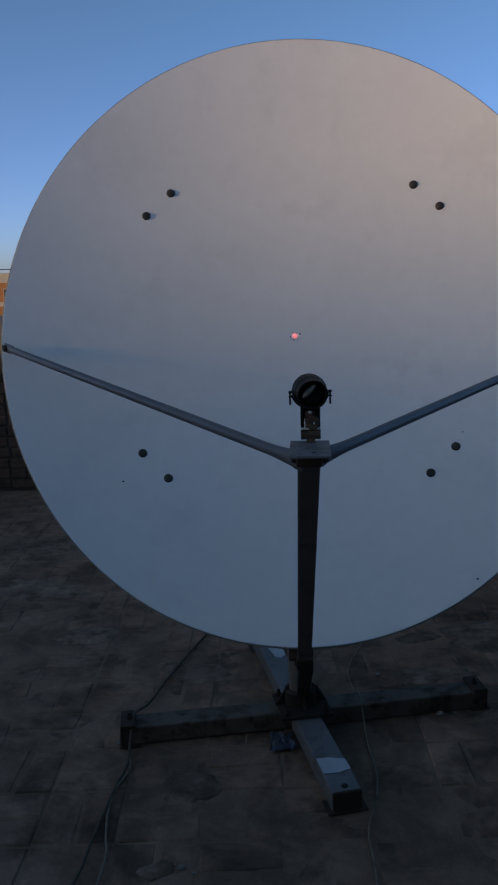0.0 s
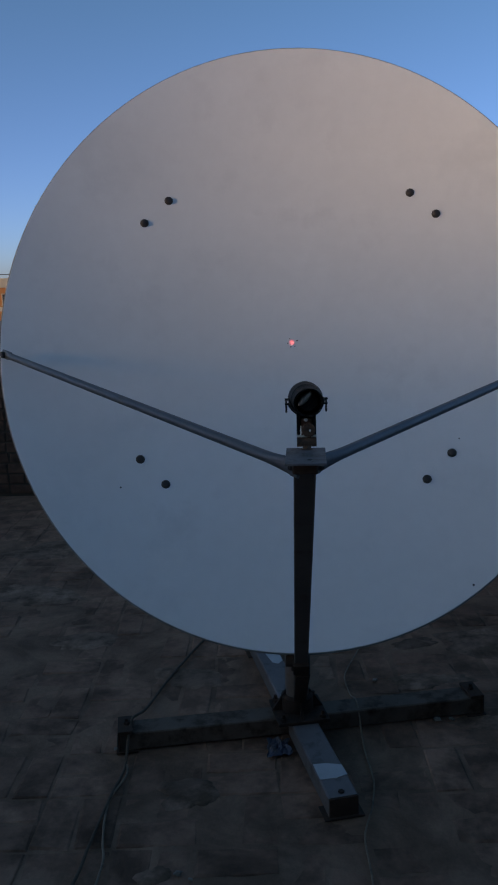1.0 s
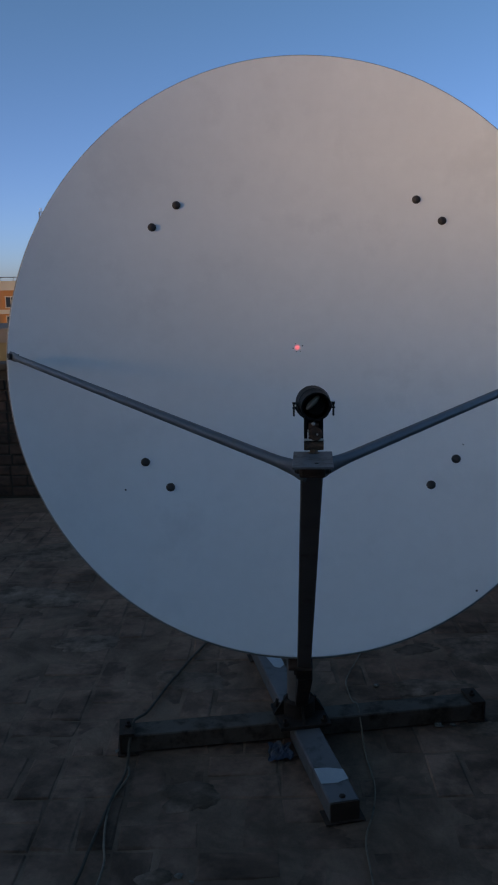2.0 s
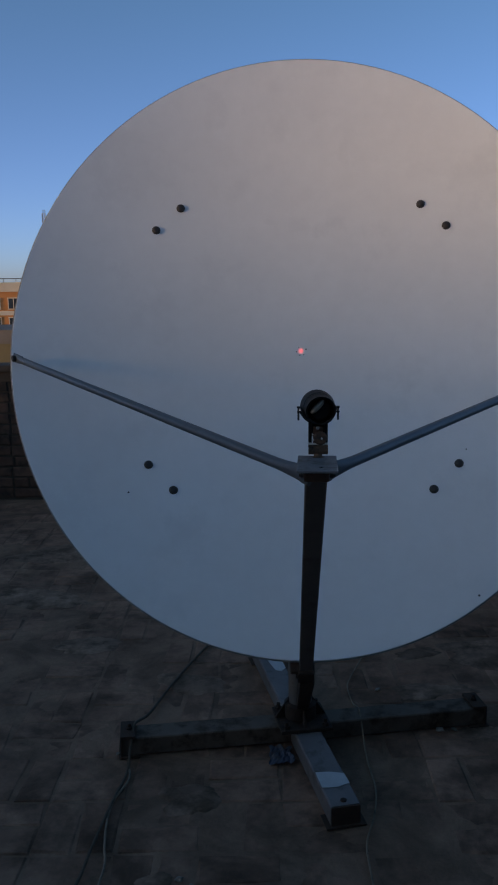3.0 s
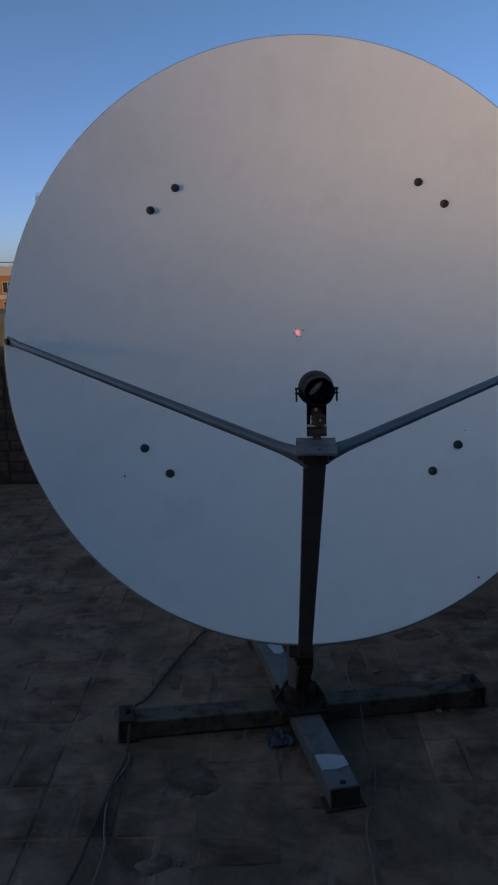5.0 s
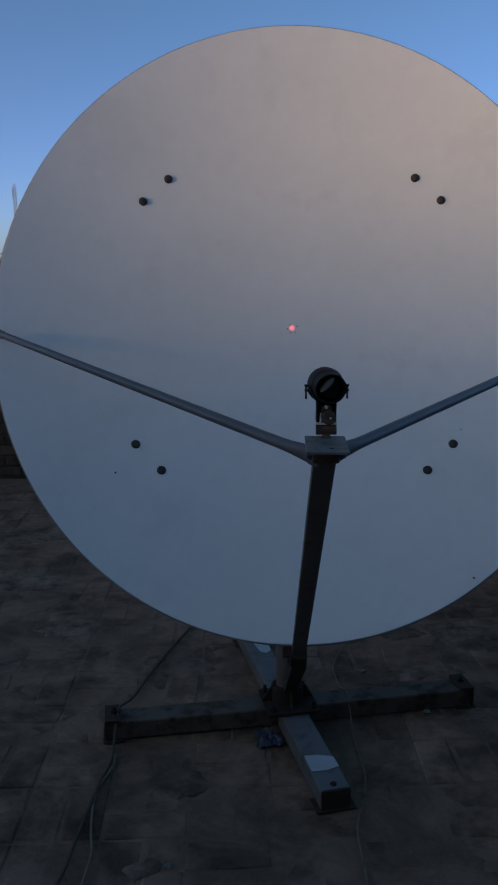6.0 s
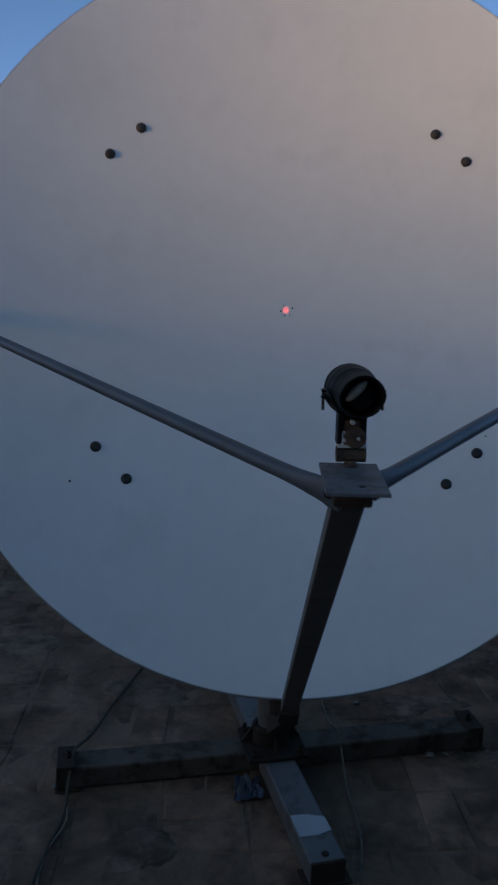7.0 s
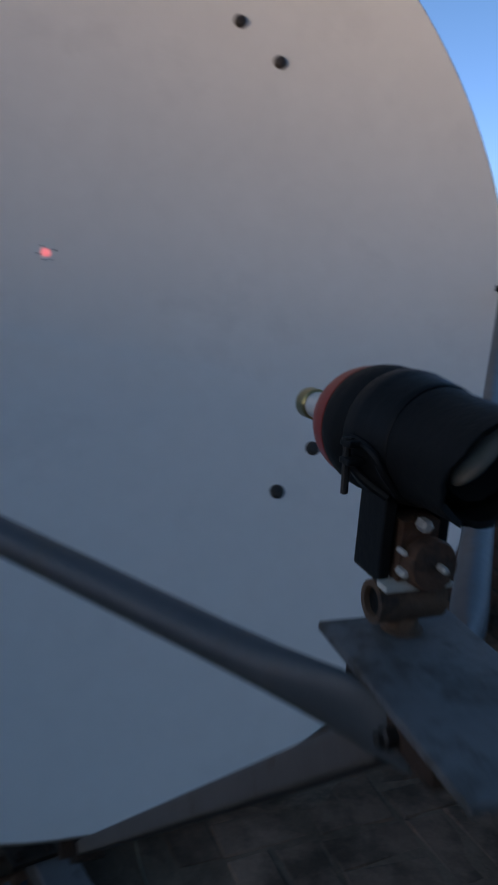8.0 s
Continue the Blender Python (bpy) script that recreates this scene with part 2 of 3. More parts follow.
def add_sweep(bm, points, r, segments=8):
    """A round cord through smoothed points."""
    pts = [Vector(p) for p in points]
    fine = []
    for i in range(len(pts) - 1):
        p0, p1, p2, p3 = pts[max(i - 1, 0)], pts[i], pts[i + 1], pts[min(i + 2, len(pts) - 1)]
        for k in range(8):
            t = k / 8
            fine.append(0.5 * (2 * p1 + (p2 - p0) * t + (2 * p0 - 5 * p1 + 4 * p2 - p3) * t * t + (3 * p1 - p0 - 3 * p2 + p3) * t ** 3))
    fine.append(pts[-1])
    rings = []
    for i, p in enumerate(fine):
        d = fine[min(i + 1, len(fine) - 1)] - fine[max(i - 1, 0)]
        m = frame_from(p, p + d)
        rings.append([bm.verts.new(m @ Vector((r * math.cos(2 * math.pi * k / segments), r * math.sin(2 * math.pi * k / segments), 0)))
                      for k in range(segments)])
    for a, b in zip(rings, rings[1:]):
        for i in range(segments):
            j = (i + 1) % segments
            bm.faces.new((a[i], a[j], b[j], b[i]))
    bm.faces.new(rings[0][::-1])
    bm.faces.new(rings[-1])


# ---------------------------------------------------------------- the satellite dish
CENTRE = Vector((0.0, -0.0128, 1.3698))
TILT = 23.97
NORMAL = Vector((0, -math.cos(radians(TILT)), math.sin(radians(TILT))))
UPWARD = Vector((0, math.sin(radians(TILT)), math.cos(radians(TILT))))
DISH = Matrix(((1, UPWARD.x, NORMAL.x, CENTRE.x), (0, UPWARD.y, NORMAL.y, CENTRE.y), (0, UPWARD.z, NORMAL.z, CENTRE.z), (0, 0, 0, 1)))
HALF_W, HALF_H, RIM_V, RIM_W, DEPTH = 0.851, 0.917, -0.007, 0.09, 0.16


def bowl(u, v):
    """Depth of the reflector's face at u across and v up."""
    low = max(0.0, -0.40 - v)        # the lower edge sweeps further forward
    return RIM_W - DEPTH + DEPTH * ((u / HALF_W) ** 2 + ((v - RIM_V) / HALF_H) ** 2) + 0.15 * low * low


def on_dish(u, v, off=0.0):
    w = bowl(u, v)
    nn = Vector((-2 * DEPTH * u / HALF_W ** 2, -2 * DEPTH * (v - RIM_V) / HALF_H ** 2, 1)).normalized()
    return Vector((u, v, w)) + nn * off, nn


dish = thing("satellite_dish", "large white offset satellite dish on grey steel cross base", "satellite dish")


def build_reflector():
    bm = bmesh.new()
    seg, rings_n = 128, 26
    rings = []
    # front face, rolled rim, back face
    steps = [("f", i / rings_n) for i in range(1, rings_n)] + [("f", 0.985), ("f", 0.996), ("f", 1.0)]
    for _, s in steps:
        rings.append([Vector((HALF_W * s * math.cos(a), RIM_V + HALF_H * s * math.sin(a), 0)) for a in
                      (2 * math.pi * k / seg for k in range(seg))])
    for ring in rings:
        for p in ring:
            p.z = bowl(p.x, p.y)
    outer = rings[-1]
    for out, back in ((0.0012, -0.0012), (0.0020, -0.004), (0.0023, -0.008), (0.0018, -0.012), (0.0, -0.0135), (-0.002, -0.012)):
        lip = []
        for p in outer:
            d = Vector((p.x, p.y - RIM_V, 0)).normalized()
            lip.append(Vector((p.x + d.x * out, p.y + d.y * out, p.z + back)))
        rings.append(lip)
    for i in range(rings_n - 1, 0, -2):
        s = i / rings_n
        rings.append([Vector((HALF_W * s * math.cos(a), RIM_V + HALF_H * s * math.sin(a),
                              bowl(HALF_W * s * math.cos(a), RIM_V + HALF_H * s * math.sin(a)) - 0.006)) for a in (2 * math.pi * k / seg for k in range(seg))])
    verts = [[bm.verts.new(DISH @ p) for p in ring] for ring in rings]
    for a, b in zip(verts, verts[1:]):
        for i in range(seg):
            j = (i + 1) % seg
            bm.faces.new((a[i], a[j], b[j], b[i]))
    bm.faces.new(verts[0][::-1])
    bm.faces.new(verts[-1])
    return part("reflector", bm, DISH_WHITE, dish, "smooth off-white painted reflector bowl", smooth=True)


reflector = build_reflector()


def build_rim():
    """Rolled edge all round the bowl, its shade put in as grey."""
    bm = bmesh.new()
    seg, sides, r = 128, 8, 0.0030
    rings = []
    for k in range(seg):
        a = 2 * math.pi * k / seg
        x, y = HALF_W * math.cos(a), HALF_H * math.sin(a)
        d = Vector((x, y, 0)).normalized()
        c = Vector((x, y + RIM_V, bowl(x, y + RIM_V) - 0.0075)) + d * 0.0026
        rings.append([bm.verts.new(DISH @ (c + d * r * math.cos(2 * math.pi * i / sides) + Vector((0, 0, 2.2 * r * math.sin(2 * math.pi * i / sides)))))
                      for i in range(sides)])
    for k in range(seg):
        a, b = rings[k], rings[(k + 1) % seg]
        for i in range(sides):
            bm.faces.new((a[i], a[(i + 1) % sides], b[(i + 1) % sides], b[i]))
    part("rolled_rim", bm, RIM_GREY, reflector, "rolled rim with its edge shade put in as grey", smooth=True)


build_rim()


def build_bolt(u, v):
    bm = bmesh.new()
    p, nn = on_dish(u, v, -0.0005)
    z = DISH.to_3x3() @ nn
    m = frame_from(DISH @ p, DISH @ p + z)
    add_lathe(bm, [(0.0132, 0), (0.0132, 0.0014), (0.0116, 0.0020), (0.0110, 0.0052), (0.0090, 0.0080), (0.0046, 0.0094), (0.0012, 0.0098)], m, 24)
    part("bolt_head", bm, BOLT_DARK, reflector, "dark domed bolt head", smooth=True)


for sx in (-1, 1):
    for sv in (-1, 1):
        build_bolt(sx * 0.375, sv * 0.45)
        build_bolt(sx * 0.45, sv * 0.375)


def build_chip(u, v, r):
    bm = bmesh.new()
    p, nn = on_dish(u, v, 0.0)
    m = frame_from(DISH @ p, DISH @ p + DISH.to_3x3() @ nn)
    add_lathe(bm, [(r, -0.001), (r * 0.8, 0.0012), (r * 0.2, 0.0016)], m, 9)
    part("chip", bm, BOLT_DARK, reflector, "small dark paint chip")


for u, v, r in ((-0.501, -0.461, 0.0032), (0.462, -0.755, 0.0035), (0.473, -0.333, 0.0022), (0.016, 0.002, 0.0026), (-0.013, -0.006, 0.0022), (-0.003, -0.017, 0.0022), (0.009, -0.016, 0.0018), (-0.006, 0.009, 0.0018)):
    build_chip(u, v, r)

# feed arm: square tube from under the bowl up to the feed plate
ARM_LOW, ARM_TOP = Vector((0.001, -0.4728, 0.5274)), Vector((-0.001, -1.2533, 1.2488))


def build_arm():
    bm = bmesh.new()
    add_bar(bm, ARM_LOW, ARM_TOP, 0.0355, 0.0185, up=(0, 1, 1))
    arm = part("feed_arm", bm, ARM_DARK, dish, "grey painted flat steel feed arm", bevel=0.003)
    # shoe at the foot of the arm
    bm = bmesh.new()
    m = frame_from(ARM_LOW, ARM_TOP, up=(0, 1, 1))
    add_box(bm, 0.043, 0.046, 0.075, m @ Matrix.Translation((0, 0.004, 0.010)))
    part("shoe", bm, SHADED_RUST, arm, "dark rusty shoe", bevel=0.003)
    # lug that grips the lower rim beside the arm
    bm = bmesh.new()
    add_box(bm, 0.026, 0.030, 0.020, m @ Matrix.Translation((-0.028, 0.004, 0.030)))
    part("lug", bm, RUST_DARK, arm, "dark rusty rim lug", bevel=0.004)
    return arm


arm = build_arm()


def build_back():
    # chord rail behind the bowl, brace to the mast and mount head
    bm = bmesh.new()
    add_bar(bm, (0.0, -0.445, 0.505), (0.0, 0.02, 0.95), 0.05, 0.05, up=(0, 1, 1))
    part("back_rail", bm, SHADED_RUST, dish, bevel=0.003)
    bm = bmesh.new()
    add_bar(bm, (0.005, -0.445, 0.505), (0.004, 0.095, 0.14), 0.040, 0.045, up=(0, 1, 1))
    part("brace", bm, SHADED_RUST, dish, "dark brace between arm and mast", bevel=0.003)
    bm = bmesh.new()
    add_box(bm, 0.86, 0.05, 0.05, DISH @ Matrix.Translation((0, 0.40, -0.085)))
    add_box(bm, 0.86, 0.05, 0.05, DISH @ Matrix.Translation((0, -0.40, -0.085)))
    add_box(bm, 0.06, 0.85, 0.05, DISH @ Matrix.Translation((0.20, 0, -0.135)))
    add_box(bm, 0.06, 0.85, 0.05, DISH @ Matrix.Translation((-0.20, 0, -0.135)))
    add_box(bm, 0.46, 0.10, 0.06, DISH @ Matrix.Translation((0, -0.2, -0.165)))
    for sx in (-1, 1):
        for sv in (-1, 1):
            add_bar(bm, DISH @ Vector((sx * 0.40, sv * 0.40, -0.09)), DISH @ Vector((sx * 0.40, sv * 0.40, bowl(0.40, 0.40) - 0.02)), 0.05, 0.05)
    part("back_frame", bm, STEEL_GREY, dish, bevel=0.003)


build_back()

MAST = Vector((-0.004, 0.130, 0.0))


def build_mast():
    bm = bmesh.new()
    add_lathe(bm, [(0.040, 0.066), (0.040, 1.24), (0.036, 1.245)], Matrix.Translation(MAST), 28)
    mast = part("mast", bm, ARM_DARK, dish, "round grey steel mast with rusty foot", smooth=True)
    bm = bmesh.new()
    add_lathe(bm, [(0.055, 0.078), (0.055, 0.125), (0.045, 0.132)], Matrix.Translation(MAST), 28)
    part("collar", bm, SHADED_RUST, mast, "rusty welded collar", smooth=True)
    bm = bmesh.new()
    turn = Matrix.Translation(MAST + Vector((0.005, -0.01, 0.069))) @ Matrix.Rotation(radians(12), 4, "Z")
    add_box(bm, 0.175, 0.175, 0.012, turn)
    flange = part("base_flange", bm, SHADED_RUST, dish, "rusty square base plate", bevel=0.002)
    for sx in (-1, 1):
        for sy in (-1, 1):
            bm = bmesh.new()
            add_lathe(bm, [(0.012, 0.006), (0.012, 0.016), (0.006, 0.017), (0.006, 0.030)], turn @ Matrix.Translation((sx * 0.068, sy * 0.068, 0)), 6)
            part("bolt", bm, SHADED_RUST, flange)
    for a in (12, 102, 192, 282):
        bm = bmesh.new()
        m = Matrix.Translation(MAST + Vector((0, 0, 0.075))) @ Matrix.Rotation(radians(a), 4, "Z")
        v = [bm.verts.new(m @ Vector(p)) for p in ((0.038, -0.004, 0), (0.09, -0.004, 0), (0.038, -0.004, 0.075), (0.038, 0.004, 0), (0.09, 0.004, 0), (0.038, 0.004, 0.075))]
        for f in ((0, 1, 2), (5, 4, 3), (0, 3, 4, 1), (1, 4, 5, 2), (2, 5, 3, 0)):
            bm.faces.new([v[i] for i in f])
        part("gusset", bm, SHADED_RUST, mast)


build_mast()


def build_beam(angle, length, width=0.088, start=0.0, height=0.062, mat=BEAM_GREY, capped=True):
    """One leg of the cross base: a channel laid open side down, with a dark end foot."""
    d = Vector((math.cos(radians(angle)), math.sin(radians(angle)), 0))
    m = frame_from(Vector((-0.002, 0.133, 0)) + d * start, Vector((-0.002, 0.133, 0)) + d * length)
    # local: z along the beam, x across, y upward
    flip = 1 if (m.to_3x3() @ Vector((0, 1, 0))).z > 0 else -1
    bm = bmesh.new()
    n = length - start
    t, h0, w = 0.006, 0.004, width / 2
    outline = [(-w, h0), (-w, height - 0.004), (-w + 0.004, height), (w - 0.004, height), (w, height - 0.004), (w, h0), (w - t, h0), (w - t, height - t), (-w + t, height - t), (-w + t, h0)]
    ends = [[bm.verts.new(m @ Vector((x, flip * y, z))) for x, y in outline] for z in (0, n)]
    for i in range(len(outline)):
        j = (i + 1) % len(outline)
        bm.faces.new((ends[0][i], ends[0][j], ends[1][j], ends[1][i]))
    bm.faces.new(ends[0][::-1])
    bm.faces.new(ends[1])
    beam = part("beam", bm, mat, dish, "grey painted steel channel leg")
    bm = bmesh.new()
    if capped:
        add_box(bm, width + 0.016, height + 0.012, 0.008, m @ Matrix.Translation((0, flip * (height + 0.012) / 2, n + 0.004)))
        add_box(bm, width + 0.016, 0.010, 0.045, m @ Matrix.Translation((0, flip * (height + 0.0075), n - 0.018)))
    else:
        add_box(bm, width - 0.004, height - 0.004, 0.006, m @ Matrix.Translation((0, flip * height / 2, n + 0.003)))
    add_box(bm, width + 0.03, 0.0036, 0.07, m @ Matrix.Translation((0, flip * 0.0018, n - 0.02)))
    foot = part("end_foot", bm, RUST_DARK, beam, "dark rusty end foot")
    bm = bmesh.new()
    q = m @ Matrix.Translation((0, flip * (height + (0.012 if capped else 0)), n - 0.022)) @ Matrix.Rotation(radians(-90 * flip), 4, "X")
    add_lathe(bm, [(0.011, 0), (0.011, 0.009), (0.006, 0.010), (0.006, 0.02)] if capped else [(0.010, 0), (0.010, 0.003), (0.007, 0.0045)], q, 6)
    part("bolt", bm, SHADED_RUST, beam)
    return beam


build_beam(190.0, 0.61)
build_beam(10.8, 0.65)
front_beam = build_beam(-76.2, 0.505, 0.090, height=0.0632, mat=FRONT_BEAM_GREY, capped=False)
rear_beam = build_beam(103.8, 0.62, 0.088, height=0.0632, mat=FRONT_BEAM_GREY, capped=False)


def worn_patch(x, y, corners, beam, label):
    """A thin irregular patch of bare metal on top of a leg."""
    bm = bmesh.new()
    m = Matrix.Translation((x, y, 0.0636)) @ Matrix.Rotation(radians(13.8), 4, "Z")
    v = [bm.verts.new(m @ Vector((*p, 0))) for p in corners]
    r = bmesh.ops.extrude_face_region(bm, geom=[bm.faces.new(v)])
    bmesh.ops.translate(bm, vec=(0, 0, 0.0016), verts=[q for q in r["geom"] if isinstance(q, bmesh.types.BMVert)])
    part("worn_patch", bm, BARE_METAL, beam, label)


worn_patch(0.088, -0.232, ((-0.042, 0.045), (0.0, 0.040), (0.043, 0.022), (0.044, -0.030), (0.020, -0.036), (0.005, -0.042), (-0.043, -0.036)), front_beam, "pale bare metal patch")
worn_patch(-0.100, 0.525, ((-0.012, 0.07), (0.043, 0.065), (0.043, -0.02), (0.02, -0.045), (0.0, -0.03)), rear_beam, "pale bare metal patch")

# feed plate with two side struts
PLATE_Z = 1.2605


def build_plate():
    bm = bmesh.new()
    m = Matrix.Translation((0.0003, -1.2555, PLATE_Z)) @ Matrix.Rotation(radians(-2), 4, "Z")
    add_box(bm, 0.0625, 0.117, 0.004, m)
    plate = part("feed_plate", bm, PLATE_GREY, dish, "flat galvanised feed mounting plate", bevel=0.0012)
    bm = bmesh.new()
    add_box(bm, 0.040, 0.074, 0.022, m @ Matrix.Translation((-0.001, 0.014, -0.0132)))
    part("weld_block", bm, RUST_DARK, plate, "brown welded block under the plate", bevel=0.004)
    for s in (-1, 1):
        bm = bmesh.new()
        q = m @ Matrix.Translation((s * 0.0215, 0.004, -0.019)) @ Matrix.Rotation(radians(90 * s), 4, "Y")
        add_lathe(bm, [(0.0048, -0.004), (0.0048, 0.004), (0.003, 0.005), (0.003, 0.007)], q, 6)
        part("bolt", bm, BOLT_DARK, plate)
    # low dark disc added for a smear mark on the plate
    bm = bmesh.new()
    add_lathe(bm, [(0.0035, 0.0), (0.0032, 0.0012), (0.0015, 0.0016)], m @ Matrix.Translation((0.006, -0.035, 0.0018)), 6)
    part("rivet", bm, BOLT_DARK, plate)
    return plate


build_plate()


def build_strut(s):
    outer = Vector((s * 0.834, -0.141, 1.342 if s < 0 else 1.326))
    inner = Vector((s * 0.011, -1.2520 if s < 0 else -1.2445, 1.2403 if s < 0 else 1.2426))
    d = (inner - outer).normalized()
    bm = bmesh.new()
    m = frame_from(outer, inner)
    length = (inner - outer).length
    segs = 20
    rings = []
    # the ends are pressed flat; the inner one flares to a paddle beside the plate, with a narrow tongue under it
    for dist, wide, thin, rise in ((-0.004, 0.0135, 0.0035, 0), (0.03, 0.0135, 0.0035, 0), (0.06, 0.0095, 0.0095, 0), (length * 0.5, 0.0095, 0.0095, 0),
                                   (length - 0.090, 0.0095, 0.0095, 0), (length - 0.066, 0.0105, 0.0086, 0), (length - 0.048, 0.0122, 0.0066, 0),
                                   (length - 0.036, 0.0134, 0.0050, 0), (length - 0.024, 0.0136, 0.0042, -0.001), (length - 0.018, 0.0125, 0.0036, -0.004),
                                   (length, 0.0115, 0.0036, -0.005)):
        rings.append([bm.verts.new(m @ Vector((thin * math.cos(2 * math.pi * i / segs), rise + wide * math.sin(2 * math.pi * i / segs), dist))) for i in range(segs)])
    for a, b in zip(rings, rings[1:]):
        for i in range(segs):
            bm.faces.new((a[i], a[(i + 1) % segs], b[(i + 1) % segs], b[i]))
    bm.faces.new(rings[0][::-1])
    bm.faces.new(rings[-1])
    strut = part("side_strut", bm, STEEL_GREY, dish, "round galvanised steel side strut", smooth=True)
    bm = bmesh.new()
    q = m @ Matrix.Translation((0, 0, 0.014)) @ Matrix.Rotation(radians(-90 if s > 0 else 90), 4, "Y")
    add_lathe(bm, [(0.010, -0.012), (0.010, 0.010), (0.006, 0.012), (0.006, 0.018)], q, 6)
    part("bolt", bm, BOLT_DARK, strut)
    return strut


build_strut(-1)
build_strut(1)

# feed holder: collar on the plate, rusty hinge, fork and clamp ring
AXIS_FROM, SPOT = Vector((-0.0004, -1.112, 1.3360)), Vector((0.0, 0.03, 1.3385))
AXIS = frame_from(AXIS_FROM, AXIS_FROM + Vector((0.0040, -0.088, 0.0062)))   # z runs back towards the viewer
HX = 0.0035


def build_holder():
    holder = new("feed_holder")
    holder.parent = dish
    bm = bmesh.new()
    add_lathe(bm, [(0.0090, -0.0155), (0.0090, 0.0155), (0.0062, 0.0155), (0.0062, -0.0155), (0.0090, -0.0155)],
              Matrix.Translation((HX, -1.2085, 1.2757)) @ Matrix.Rotation(radians(90), 4, "Y"), 24, cap=False)
    part("collar", bm, RUST, holder, "rusty tube collar", smooth=True)
    # black core, added to stand for the shade inside the tube
    bm = bmesh.new()
    add_lathe(bm, [(0.0061, -0.0130), (0.0061, 0.0130)], Matrix.Translation((HX, -1.2085, 1.2757)) @ Matrix.Rotation(radians(90), 4, "Y"), 20)
    part("pivot_pin", bm, BLACK_PLASTIC, holder, "black core put in for the shade inside the collar", smooth=True)
    bm = bmesh.new()
    add_lathe(bm, [(0.0092, 1.2622), (0.0088, 1.2632), (0.0068, 1.2640), (0.0064, 1.2690)], Matrix.Translation((HX, -1.2095, 0)), 20)
    part("stem", bm, RUST, holder, "short rusty stem on a washer", smooth=True)
    # highlight along the collar top, put in as a pale strip
    bm = bmesh.new()
    add_box(bm, 0.031, 0.008, 0.0026, Matrix.Translation((HX, -1.2150, 1.2852)))
    part("bright_edge", bm, HIGHLIGHT_PALE, holder, "pale strip for the highlight on the collar", bevel=0.0004)
    bm = bmesh.new()
    add_lathe(bm, [(0.0100, -0.005), (0.0110, -0.0035), (0.0110, 0.0035), (0.0100, 0.005)],
              Matrix.Translation((HX + 0.003, -1.2180, 1.2950)) @ Matrix.Rotation(radians(82), 4, "X"), 24)
    add_box(bm, 0.0165, 0.014, 0.026, Matrix.Translation((HX, -1.2075, 1.2990)))
    part("hinge", bm, RUST_RED, holder, "rusty round hinge", smooth=True)
    for x, z, r, y in ((-0.001, 1.3115, 0.0029, -1.2150), (0.005, 1.2955, 0.0016, -1.2225), (-0.0085, 1.2920, 0.0019, -1.2150), (-0.009, 1.3005, 0.0013, -1.2140)):
        bm = bmesh.new()
        add_lathe(bm, [(r, 0), (r, 0.005), (r * 0.6, 0.006)], Matrix.Translation((HX + x, y, z)) @ Matrix.Rotation(radians(90), 4, "X"), 6)
        part("nut", bm, NUT_ZINC, holder, "bright zinc nut")
    for s in (-1, 1):
        bm = bmesh.new()
        add_box(bm, 0.0052, 0.022, 0.044, Matrix.Translation((HX + s * 0.0128, -1.2005, 1.3070)))
        part("fork_leg", bm, BLACK_PLASTIC, holder, "black plastic fork leg", bevel=0.0012)
    bm = bmesh.new()
    add_box(bm, 0.026, 0.005, 0.030, Matrix.Translation((HX, -1.1905, 1.3090)))
    part("fork_web", bm, BLACK_PLASTIC, holder, "black plastic fork web", bevel=0.001)
    # clamp ring with bolted ears
    bm = bmesh.new()
    add_lathe(bm, [(0.0240, 0.0775), (0.0266, 0.0775), (0.0275, 0.0800), (0.0275, 0.0880), (0.0266, 0.0900), (0.0264, 0.0950), (0.0258, 0.0970),
                   (0.0252, 0.1030), (0.0244, 0.1060), (0.0240, 0.1065), (0.0240, 0.078)], AXIS, 40, cap=False)
    ring = part("clamp_ring", bm, BLACK_PLASTIC, holder, "black plastic clamp ring", smooth=True)
    for s in (-1, 1):
        bm = bmesh.new()
        for off in (0.0034, -0.0036):
            add_box(bm, 0.0072, 0.0028, 0.008, AXIS @ Matrix.Translation((s * 0.0306, off - 0.0032, 0.093)))
        add_sweep(bm, [AXIS @ Vector((s * 0.0285, -0.0065, 0.083)), AXIS @ Vector((s * 0.0255, -0.0115, 0.087)), AXIS @ Vector((s * 0.0220, -0.0163, 0.093)),
                       AXIS @ Vector((s * 0.0165, -0.0210, 0.099))], 0.0020)
        add_sweep(bm, [AXIS @ Vector((s * 0.0282, 0.0010, 0.086)), AXIS @ Vector((s * 0.0280, 0.0002, 0.096)), AXIS @ Vector((s * 0.0268, -0.0030, 0.1035)),
                       AXIS @ Vector((s * 0.0236, -0.0100, 0.106)), AXIS @ Vector((s * 0.0182, -0.0172, 0.107))], 0.0017)
        part("ear", bm, BLACK_PLASTIC, ring, bevel=0.001)
        bm = bmesh.new()
        q = AXIS @ Matrix.Translation((s * 0.0318, -0.0036, 0.091)) @ Matrix.Rotation(radians(90), 4, "X")
        add_lathe(bm, [(0.0024, -0.0058), (0.0024, -0.0046), (0.0016, -0.0046), (0.0016, 0.0165), (0.0008, 0.0170)], q, 8)
        part("screw", bm, BOLT_DARK, ring)


build_holder()


